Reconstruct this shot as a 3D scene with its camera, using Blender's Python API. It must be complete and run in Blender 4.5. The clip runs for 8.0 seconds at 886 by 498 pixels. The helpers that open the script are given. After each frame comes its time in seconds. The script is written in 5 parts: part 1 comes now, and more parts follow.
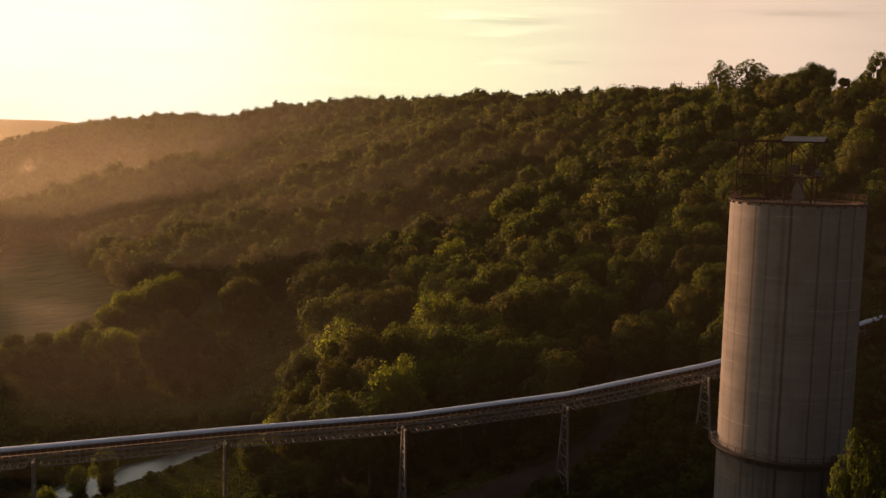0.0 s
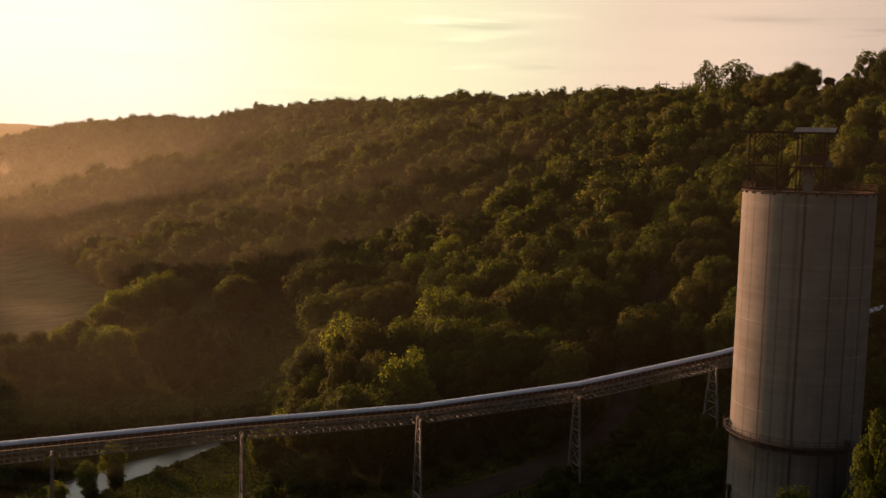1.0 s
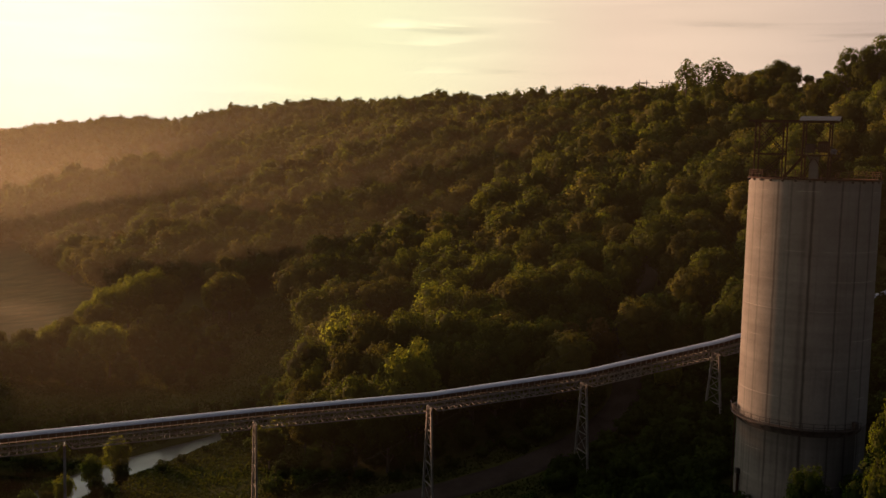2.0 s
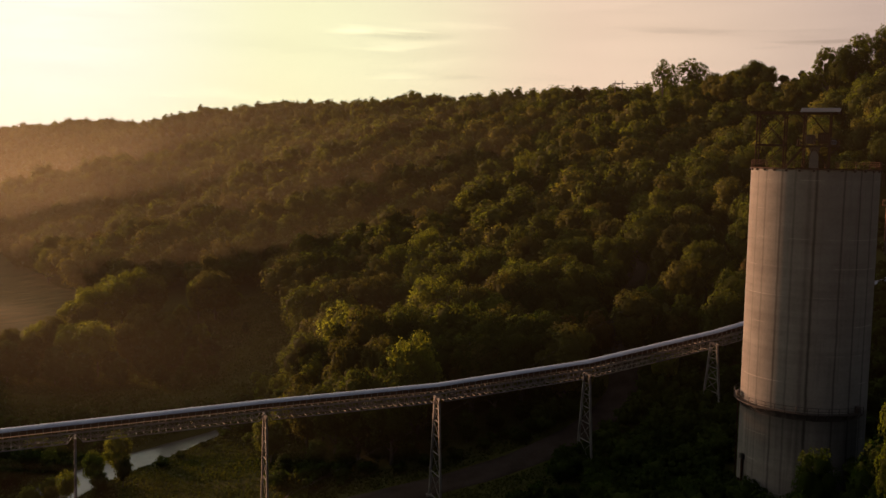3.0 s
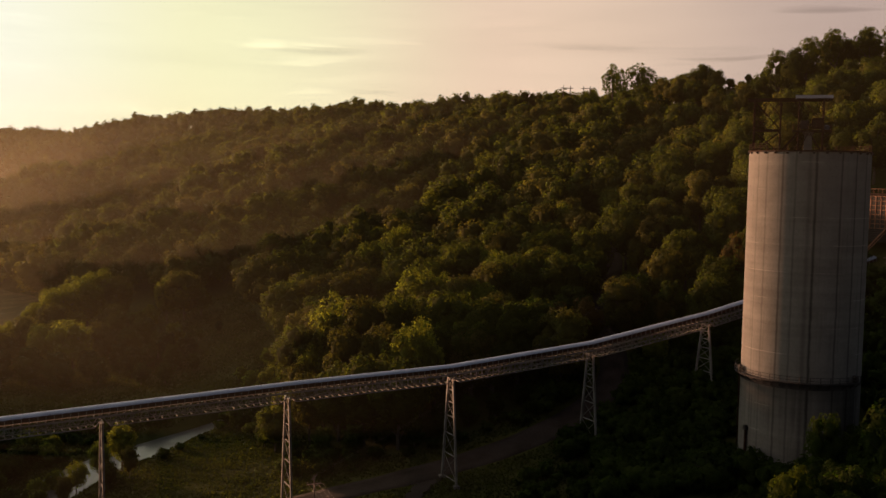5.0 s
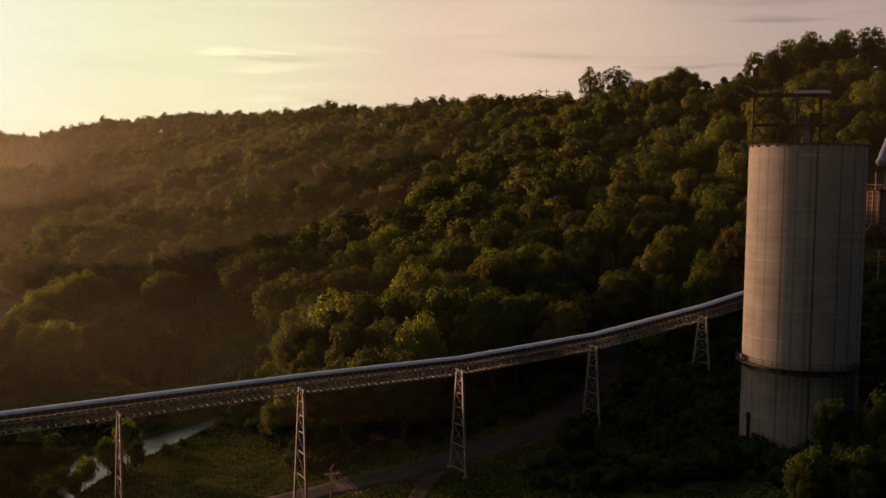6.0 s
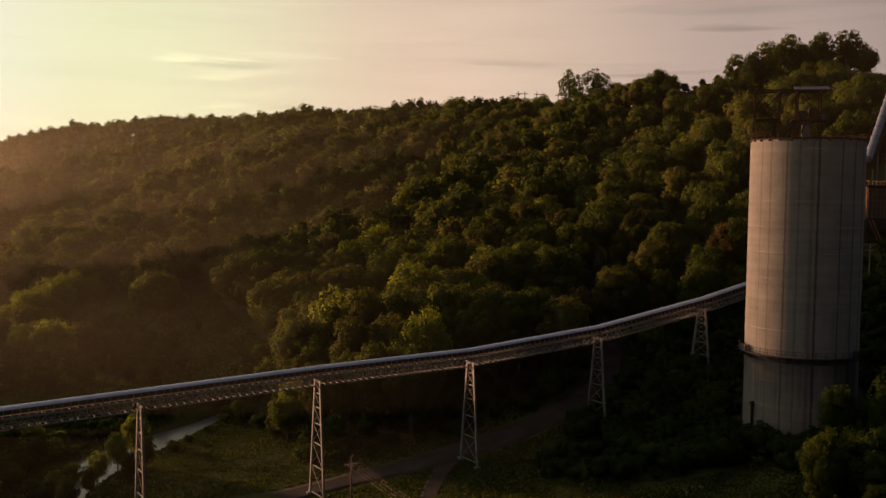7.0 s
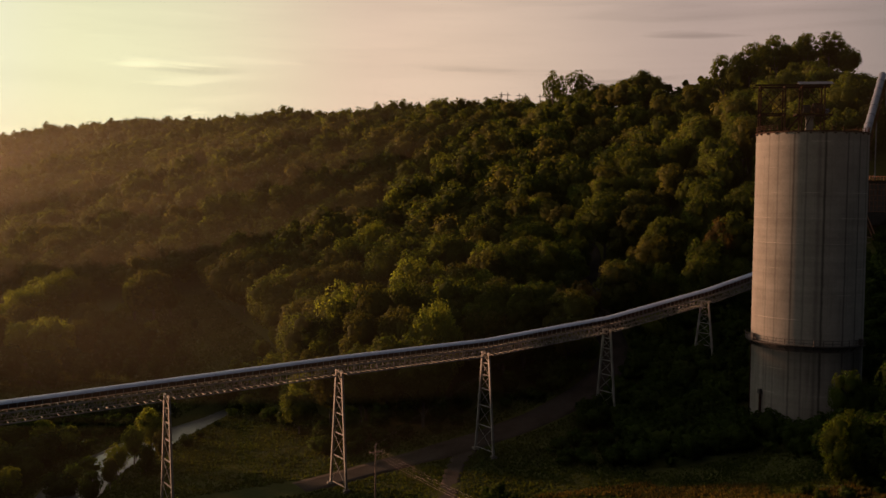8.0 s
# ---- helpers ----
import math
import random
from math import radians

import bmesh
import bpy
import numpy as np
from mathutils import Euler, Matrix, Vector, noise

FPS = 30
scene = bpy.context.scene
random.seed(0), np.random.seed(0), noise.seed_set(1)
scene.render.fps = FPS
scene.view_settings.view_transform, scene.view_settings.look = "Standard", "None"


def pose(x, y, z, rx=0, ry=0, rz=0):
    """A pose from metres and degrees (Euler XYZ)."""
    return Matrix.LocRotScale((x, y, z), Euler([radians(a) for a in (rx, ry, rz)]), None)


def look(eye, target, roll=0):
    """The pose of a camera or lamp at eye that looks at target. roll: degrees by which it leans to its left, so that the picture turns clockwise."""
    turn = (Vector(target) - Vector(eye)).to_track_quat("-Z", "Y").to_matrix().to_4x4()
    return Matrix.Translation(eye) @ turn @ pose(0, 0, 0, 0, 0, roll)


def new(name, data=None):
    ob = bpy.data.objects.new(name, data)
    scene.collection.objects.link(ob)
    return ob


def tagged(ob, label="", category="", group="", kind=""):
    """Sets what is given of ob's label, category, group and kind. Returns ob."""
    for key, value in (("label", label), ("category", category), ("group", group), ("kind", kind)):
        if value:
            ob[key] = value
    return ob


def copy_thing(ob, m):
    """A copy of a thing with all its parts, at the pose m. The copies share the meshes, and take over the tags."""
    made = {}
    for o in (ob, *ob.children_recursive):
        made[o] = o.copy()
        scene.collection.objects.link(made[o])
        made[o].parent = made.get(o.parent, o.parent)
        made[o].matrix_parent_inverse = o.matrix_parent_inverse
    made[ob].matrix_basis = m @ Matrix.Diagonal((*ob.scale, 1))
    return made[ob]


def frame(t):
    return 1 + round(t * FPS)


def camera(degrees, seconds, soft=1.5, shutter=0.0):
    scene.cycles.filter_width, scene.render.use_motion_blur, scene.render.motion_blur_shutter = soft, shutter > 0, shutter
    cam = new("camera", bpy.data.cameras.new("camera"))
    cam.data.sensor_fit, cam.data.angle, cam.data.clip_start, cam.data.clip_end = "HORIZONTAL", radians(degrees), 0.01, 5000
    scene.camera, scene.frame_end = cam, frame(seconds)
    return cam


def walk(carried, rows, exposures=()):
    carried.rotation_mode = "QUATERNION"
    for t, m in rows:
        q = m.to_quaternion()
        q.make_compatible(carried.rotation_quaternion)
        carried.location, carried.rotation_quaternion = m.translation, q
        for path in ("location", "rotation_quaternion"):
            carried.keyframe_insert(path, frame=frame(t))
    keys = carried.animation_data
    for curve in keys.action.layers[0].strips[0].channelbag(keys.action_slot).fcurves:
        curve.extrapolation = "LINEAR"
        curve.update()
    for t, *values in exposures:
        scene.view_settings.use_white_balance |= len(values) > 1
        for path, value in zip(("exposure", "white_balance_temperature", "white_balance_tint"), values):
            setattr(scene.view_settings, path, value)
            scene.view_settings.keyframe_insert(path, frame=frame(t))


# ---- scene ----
cam = camera(47.6, 8.0, 1.5)
METRES, EYE, TILT, LEAN, TURN = 73.0, 70.0, -6.0, -1.5, 0.0
ROWS = [
    (0.0, 0.0, 0.0, 0.0, 0.0, 0.0, -0.0),
    (0.5, -0.0513, -0.01, -0.0155, -0.84, 0.14, 0.12),
    (1.0, -0.1051, -0.017, -0.0319, -1.68, 0.26, 0.21),
    (1.5, -0.1579, -0.0221, -0.0498, -2.62, 0.37, 0.36),
    (3.0, -0.3247, -0.0321, -0.0996, -5.91, 0.76, 0.85),
    (3.5, -0.3836, -0.0359, -0.1173, -7.12, 0.96, 1.03),
    (4.0, -0.4439, -0.0396, -0.1352, -8.35, 1.14, 1.2),
    (4.5, -0.5059, -0.0432, -0.1535, -9.55, 1.31, 1.37),
    (6.0, -0.6967, -0.0456, -0.205, -13.12, 1.86, 1.89),
    (6.5, -0.7618, -0.0438, -0.2211, -14.27, 2.01, 2.05),
    (7.0, -0.8271, -0.0399, -0.2357, -15.39, 2.18, 2.22),
    (7.5, -0.8936, -0.0351, -0.2513, -16.42, 2.31, 2.37),
    (8.0, -0.9605, -0.03, -0.2664, -17.43, 2.42, 2.53),
]
walk(cam, [(t, pose(0, 0, EYE, TILT, LEAN, TURN) @ pose(METRES * x, METRES * y, METRES * z, 90 + pitch, roll, yaw)) for t, x, y, z, yaw, pitch, roll in ROWS], [(0.0, 0.12), (1.5, 0.09), (3.0, 0.04), (4.5, 0.0), (6.0, -0.05), (8.0, -0.1)])

# ---------------------------------------------------------------- light
SUN_AZ, SUN_EL = -41.0, 7.2         # degrees from +y towards +x, and above the horizon
sun_way = Vector((math.sin(radians(SUN_AZ)) * math.cos(radians(SUN_EL)), math.cos(radians(SUN_AZ)) * math.cos(radians(SUN_EL)), math.sin(radians(SUN_EL))))
world = bpy.data.worlds.new("dusk_sky")
world.use_nodes = True
scene.world = world
wt = world.node_tree
sky = wt.nodes.new("ShaderNodeTexSky")
sky.sky_type, sky.sun_disc = "NISHITA", False
sky.sun_elevation, sky.sun_rotation = radians(SUN_EL), radians(SUN_AZ)
sky.air_density, sky.dust_density, sky.ozone_density = 1.2, 4.0, 1.0
bg = wt.nodes["Background"]
bg.inputs["Strength"].default_value = 0.12
# thin high cloud over the clear sky: bright towards the sun, greyer away from it and overhead
way = wt.nodes.new("ShaderNodeTexCoord")
dot = wt.nodes.new("ShaderNodeVectorMath")
dot.operation = "DOT_PRODUCT"
wt.links.new(way.outputs["Generated"], dot.inputs[0])
dot.inputs[1].default_value = sun_way
ramp = wt.nodes.new("ShaderNodeValToRGB")
ramp.color_ramp.interpolation = "EASE"
stops = ramp.color_ramp.elements
for k, (p, c) in enumerate(((0.0, (0.14, 0.138, 0.145)), (0.28, (0.52, 0.385, 0.335)), (0.57, (0.86, 0.635, 0.475)), (0.78, (0.95, 0.915, 0.585)), (0.92, (0.97, 0.975, 0.85)))):
    e = stops[k] if k < 2 else stops.new(p)
    e.position, e.color = p, (*c, 1)
wt.links.new(dot.outputs["Value"], ramp.inputs[0])
split = wt.nodes.new("ShaderNodeSeparateXYZ")
wt.links.new(way.outputs["Generated"], split.inputs[0])
height = wt.nodes.new("ShaderNodeMapRange")
height.inputs[1].default_value, height.inputs[2].default_value = 0.12, 0.75
height.inputs[3].default_value, height.inputs[4].default_value = 1.0, 0.58
wt.links.new(split.outputs["Z"], height.inputs[0])
# streaks of cirrus, drawn out along the horizon
sm = wt.nodes.new("ShaderNodeMapping")
sm.inputs["Scale"].default_value = (3.0, 3.0, 34.0)
sm.inputs["Rotation"].default_value = (radians(1.5), radians(-1.0), 0.3)
wt.links.new(way.outputs["Generated"], sm.inputs[0])
cn = wt.nodes.new("ShaderNodeTexNoise")
cn.inputs["Scale"].default_value, cn.inputs["Detail"].default_value, cn.inputs["Roughness"].default_value = 1.3, 5, 0.55
wt.links.new(sm.outputs[0], cn.inputs["Vector"])
cr = wt.nodes.new("ShaderNodeMapRange")
cr.inputs[1].default_value, cr.inputs[2].default_value = 0.46, 0.74
cr.inputs[3].default_value, cr.inputs[4].default_value = 1.02, 0.95
wt.links.new(cn.outputs["Fac"], cr.inputs[0])
bm2 = wt.nodes.new("ShaderNodeMapping")
bm2.inputs["Scale"].default_value = (4.5, 4.5, 60.0)
bm2.inputs["Rotation"].default_value = (radians(2.0), radians(-1.5), 1.1)
wt.links.new(way.outputs["Generated"], bm2.inputs[0])
bn = wt.nodes.new("ShaderNodeTexNoise")
bn.inputs["Scale"].default_value, bn.inputs["Detail"].default_value, bn.inputs["Distortion"].default_value = 1.1, 6, 0.6
wt.links.new(bm2.outputs[0], bn.inputs["Vector"])
br = wt.nodes.new("ShaderNodeMapRange")
br.inputs[1].default_value, br.inputs[2].default_value = 0.57, 0.70
br.inputs[3].default_value, br.inputs[4].default_value = 0.0, 0.05
wt.links.new(bn.outputs["Fac"], br.inputs[0])
glow = wt.nodes.new("ShaderNodeMapRange")
glow.inputs[1].default_value, glow.inputs[2].default_value = 0.45, 0.78
glow.inputs[3].default_value, glow.inputs[4].default_value = -1.5, 1.1
wt.links.new(dot.outputs["Value"], glow.inputs[0])
lit_bar = wt.nodes.new("ShaderNodeMath")
lit_bar.operation = "MULTIPLY"
wt.links.new(br.outputs[0], lit_bar.inputs[0])
wt.links.new(glow.outputs[0], lit_bar.inputs[1])
streaks = wt.nodes.new("ShaderNodeMath")
wt.links.new(cr.outputs[0], streaks.inputs[0])
wt.links.new(lit_bar.outputs[0], streaks.inputs[1])


def sky_math(operation, a, b=0.0, c=0.0):
    """One step of arithmetic on the sky's values."""
    q = wt.nodes.new("ShaderNodeMath")
    q.operation = operation
    for k, v in enumerate((a, b, c)):
        if isinstance(v, (int, float)):
            q.inputs[k].default_value = v
        else:
            wt.links.new(v, q.inputs[k])
    return q.outputs[0]


# single wisps of cloud: bearing, height and half their spans in degrees, brightening, slope
bearing = sky_math("ARCTAN2", split.outputs["X"], split.outputs["Y"])
ragged = sky_math("MULTIPLY", sky_math("SUBTRACT", bn.outputs["Fac"], 0.5), radians(1.6))
for az, el, long, thick, gain, slope in (
        (3.6, 6.95, 3.4, 0.26, -0.09, 0.03), (5.4, 7.42, 4.6, 0.22, 0.10, 0.04), (0.6, 7.15, 1.6, 0.34, 0.10, 0.1), (4.2, 6.45, 3.2, 0.26, 0.08, 0.05), (6.2, 5.35, 4.0, 0.24, 0.09, 0.10), (4.6, 4.85, 3.4, 0.18, 0.07, 0.08),
        (7.2, 5.0, 3.4, 0.24, -0.06, 0.06), (31.6, 9.15, 3.2, 0.22, -0.15, -0.03), (27.6, 6.8, 4.6, 0.16, -0.11, 0.0), (36.0, 10.7, 7.0, 0.9, -0.07, 0.0), (12.0, 8.8, 7.0, 0.4, 0.03, 0.05), (20.0, 7.6, 6.0, 0.3, -0.04, 0.02)):
    off = sky_math("SUBTRACT", bearing, radians(az))
    up = sky_math("ADD", sky_math("SUBTRACT", sky_math("SUBTRACT", split.outputs["Z"], math.sin(radians(el))), sky_math("MULTIPLY", off, slope)), ragged)
    u, v = sky_math("DIVIDE", off, radians(long)), sky_math("DIVIDE", up, radians(thick))
    inside = sky_math("MAXIMUM", sky_math("SUBTRACT", 1.0, sky_math("ADD", sky_math("MULTIPLY", u, u), sky_math("MULTIPLY", v, v))), 0.0)
    torn = sky_math("MULTIPLY", inside, sky_math("MAXIMUM", sky_math("MULTIPLY_ADD", bn.outputs["Fac"], 4.2, -1.5), 0.0))
    wisped = sky_math("MULTIPLY_ADD", torn, gain * 1.7, streaks.outputs[0] if az == 3.6 else wisped)
veil = wt.nodes.new("ShaderNodeVectorMath")
veil.operation = "SCALE"
cool = wt.nodes.new("ShaderNodeMapRange")
cool.inputs[1].default_value, cool.inputs[2].default_value = 0.14, 0.55
wt.links.new(split.outputs["Z"], cool.inputs[0])
hue = wt.nodes.new("ShaderNodeMix")
hue.data_type, hue.blend_type = "RGBA", "MULTIPLY"
hue.inputs[7].default_value = (0.88, 0.96, 1.10, 1)
wt.links.new(cool.outputs[0], hue.inputs[0])
wt.links.new(ramp.outputs[0], hue.inputs[6])
wt.links.new(hue.outputs[2], veil.inputs[0])
amount = wt.nodes.new("ShaderNodeMath")
amount.operation = "MULTIPLY"
wt.links.new(height.outputs[0], amount.inputs[0])
wt.links.new(wisped, amount.inputs[1])
big = wt.nodes.new("ShaderNodeMath")
big.operation = "MULTIPLY"
big.inputs[1].default_value = 1.0 / 0.12
wt.links.new(amount.outputs[0], big.inputs[0])
wt.links.new(big.outputs[0], veil.inputs["Scale"])
both = wt.nodes.new("ShaderNodeMix")
both.data_type = "RGBA"
both.inputs[0].default_value = 0.94
wt.links.new(sky.outputs[0], both.inputs[6])
wt.links.new(veil.outputs[0], both.inputs[7])
wt.links.new(both.outputs[2], bg.inputs["Color"])
sun = new("sun", bpy.data.lights.new("sun", "SUN"))
sun.data.energy, sun.data.angle, sun.data.color = 8.5, radians(4.0), (1.0, 0.50, 0.27)
sun.matrix_basis = look((0, 0, 0), -sun_way)


# ---------------------------------------------------------------- materials
def surface(name, low, high, scale=0.5, fine=12.0, rough=0.8, metal=0.0, bump=0.3, stretch=(1, 1, 1), island=0.0, objects=0.0, shine=0.35):
    """A node material: two colours mixed by coarse and fine noise, with relief."""
    m = bpy.data.materials.new(name)
    m.use_nodes = True
    t = m.node_tree
    n, l = t.nodes, t.links
    b = n["Principled BSDF"]
    geo = n.new("ShaderNodeNewGeometry")
    mp = n.new("ShaderNodeMapping")
    mp.inputs["Scale"].default_value = stretch
    l.new(geo.outputs["Position"], mp.inputs[0])
    a, c = n.new("ShaderNodeTexNoise"), n.new("ShaderNodeTexNoise")
    a.inputs["Scale"].default_value, c.inputs["Scale"].default_value = scale, fine
    a.inputs["Detail"].default_value, c.inputs["Detail"].default_value = 4, 3
    for q in (a, c):
        l.new(mp.outputs[0], q.inputs["Vector"])
    add = n.new("ShaderNodeMath")
    add.operation = "MULTIPLY_ADD"
    l.new(c.outputs["Fac"], add.inputs[0])
    add.inputs[1].default_value = 0.5
    l.new(a.outputs["Fac"], add.inputs[2])
    rng = n.new("ShaderNodeMapRange")
    rng.inputs[1].default_value, rng.inputs[2].default_value = 0.5, 1.0
    last = add.outputs[0]
    for amount, node, socket in ((island, "ShaderNodeNewGeometry", "Random Per Island"), (objects, "ShaderNodeObjectInfo", "Random")):
        if amount:
            src = n.new(node)
            more = n.new("ShaderNodeMath")
            more.operation = "MULTIPLY_ADD"
            l.new(src.outputs[socket], more.inputs[0])
            more.inputs[1].default_value = amount
            off = n.new("ShaderNodeMath")
            off.operation = "SUBTRACT"
            l.new(last, off.inputs[0])
            off.inputs[1].default_value = amount / 2
            l.new(off.outputs[0], more.inputs[2])
            last = more.outputs[0]
    l.new(last, rng.inputs[0])
    mix = n.new("ShaderNodeMix")
    mix.data_type = "RGBA"
    l.new(rng.outputs[0], mix.inputs[0])
    mix.inputs[6].default_value, mix.inputs[7].default_value = (*low, 1), (*high, 1)
    l.new(mix.outputs[2], b.inputs["Base Color"])
    b.inputs["Roughness"].default_value, b.inputs["Metallic"].default_value = rough, metal
    b.inputs["Specular IOR Level"].default_value = shine
    if bump:
        bm = n.new("ShaderNodeBump")
        bm.inputs["Strength"].default_value = bump
        l.new(c.outputs["Fac"], bm.inputs["Height"])
        l.new(bm.outputs[0], b.inputs["Normal"])
    return m


def foliage(name, low, high, lit, share=0.56):
    """Leaves: two greens by noise and by clump, light coming through."""
    m = surface(name, low, high, scale=0.09, fine=0.7, rough=0.9, bump=0.0, island=0.22, objects=0.34)
    t = m.node_tree
    n, l = t.nodes, t.links
    b, out = n["Principled BSDF"], n["Material Output"]
    b.inputs["Specular IOR Level"].default_value = 0.08
    tr = n.new("ShaderNodeBsdfTranslucent")
    tint = n.new("ShaderNodeMix")
    tint.data_type, tint.blend_type = "RGBA", "MULTIPLY"
    tint.inputs[0].default_value = 1.0
    l.new(b.inputs["Base Color"].links[0].from_socket, tint.inputs[6])
    tint.inputs[7].default_value = (*lit, 1)
    l.new(tint.outputs[2], tr.inputs["Color"])
    mix = n.new("ShaderNodeMixShader")
    mix.inputs[0].default_value = share
    l.new(b.outputs[0], mix.inputs[1])
    l.new(tr.outputs[0], mix.inputs[2])
    l.new(mix.outputs[0], out.inputs["Surface"])
    return m


LEAF = foliage("leaves_green", (0.039, 0.049, 0.012), (0.075, 0.086, 0.018), (1.46, 1.62, 0.55))
LEAF_DRY = foliage("leaves_olive", (0.050, 0.053, 0.015), (0.098, 0.095, 0.026), (1.46, 1.5, 0.6))
# darker leaf copy: the shade on low growth is put into its colour
LEAF_SHADED = foliage("leaves_shaded", (0.018, 0.029, 0.005), (0.050, 0.068, 0.013), (0.95, 1.2, 0.4))
# yellow-green leaves, brightened so the colour itself carries some low sun
LEAF_BRIGHT = foliage("leaves_yellow_green", (0.069, 0.084, 0.016), (0.137, 0.150, 0.032), (1.70, 1.80, 0.65), 0.66)
LEAF_YOUNG = foliage("leaves_young", (0.025, 0.037, 0.005), (0.065, 0.080, 0.011), (1.5, 1.65, 0.45))
LEAF_RUSSET = foliage("leaves_russet", (0.057, 0.045, 0.015), (0.103, 0.075, 0.025), (1.4, 1.25, 0.6))
BARK = surface("bark", (0.035, 0.027, 0.02), (0.11, 0.09, 0.07), 0.8, 6, 0.95, 0, 0.6, (1, 1, 0.2))
SOIL = surface("meadow_soil", (0.030, 0.036, 0.010), (0.068, 0.066, 0.019), 0.05, 0.9, 1.0, 0, 0.5, shine=0.05)
DIRT = surface("dirt_road", (0.024, 0.019, 0.016), (0.052, 0.042, 0.036), 0.25, 3.0, 0.95, 0, 0.4, shine=0.08)
STEEL = surface("galvanised_steel", (0.11, 0.107, 0.105), (0.215, 0.21, 0.20), 0.6, 9, 0.55, 0.35, 0.1)
HOOD = surface("weathered_metal_cover", (0.26, 0.31, 0.42), (0.37, 0.43, 0.55), 0.3, 5, 0.5, 0.15, 0.1)
RUST = surface("rusty_steel", (0.014, 0.008, 0.005), (0.046, 0.021, 0.013), 0.7, 8, 0.9, 0.0, 0.4, shine=0.1)
# paler copy of the rust, with low sun worked into its colour
RUST_SUNLIT = surface("rusty_steel_painted_sunlit", (0.12, 0.052, 0.030), (0.25, 0.130, 0.080), 0.7, 8, 0.8, 0.1, 0.3)
BELT = surface("dark_rubber_belt", (0.012, 0.012, 0.012), (0.03, 0.028, 0.027), 0.8, 9, 0.8, 0, 0.2)
GAP_BOARD = surface("dark_brown_gap_board", (0.030, 0.014, 0.010), (0.062, 0.030, 0.021), 0.8, 7, 0.9, 0, 0.2)
WOOD = surface("weathered_pole_wood", (0.09, 0.065, 0.05), (0.2, 0.15, 0.12), 1.0, 10, 0.9, 0, 0.4, (1, 1, 0.1))
WIRE = surface("wire", (0.10, 0.08, 0.07), (0.2, 0.16, 0.14), 1, 5, 0.5, 0.6, 0)
ROOFING = surface("weathered_blue_grey_sheet", (0.040, 0.045, 0.058), (0.075, 0.080, 0.096), 0.5, 6, 0.6, 0.1, 0.1, shine=0.25)
TUBE = surface("bluish_tube_metal", (0.11, 0.13, 0.17), (0.18, 0.20, 0.26), 0.4, 5, 0.45, 0.3, 0.1)
DARK = surface("dark_steel", (0.02, 0.018, 0.018), (0.06, 0.052, 0.05), 0.8, 9, 0.7, 0.4, 0.2)


def n_wave(n, l, co):
    """A slow waver, centred on nothing."""
    w, c = n.new("ShaderNodeTexNoise"), n.new("ShaderNodeMath")
    w.inputs["Scale"].default_value, w.inputs["Detail"].default_value = 0.35, 3
    l.new(co.outputs["Object"], w.inputs["Vector"])
    c.operation = "SUBTRACT"
    c.inputs[1].default_value = 0.5
    l.new(w.outputs["Fac"], c.inputs[0])
    return c.outputs[0]


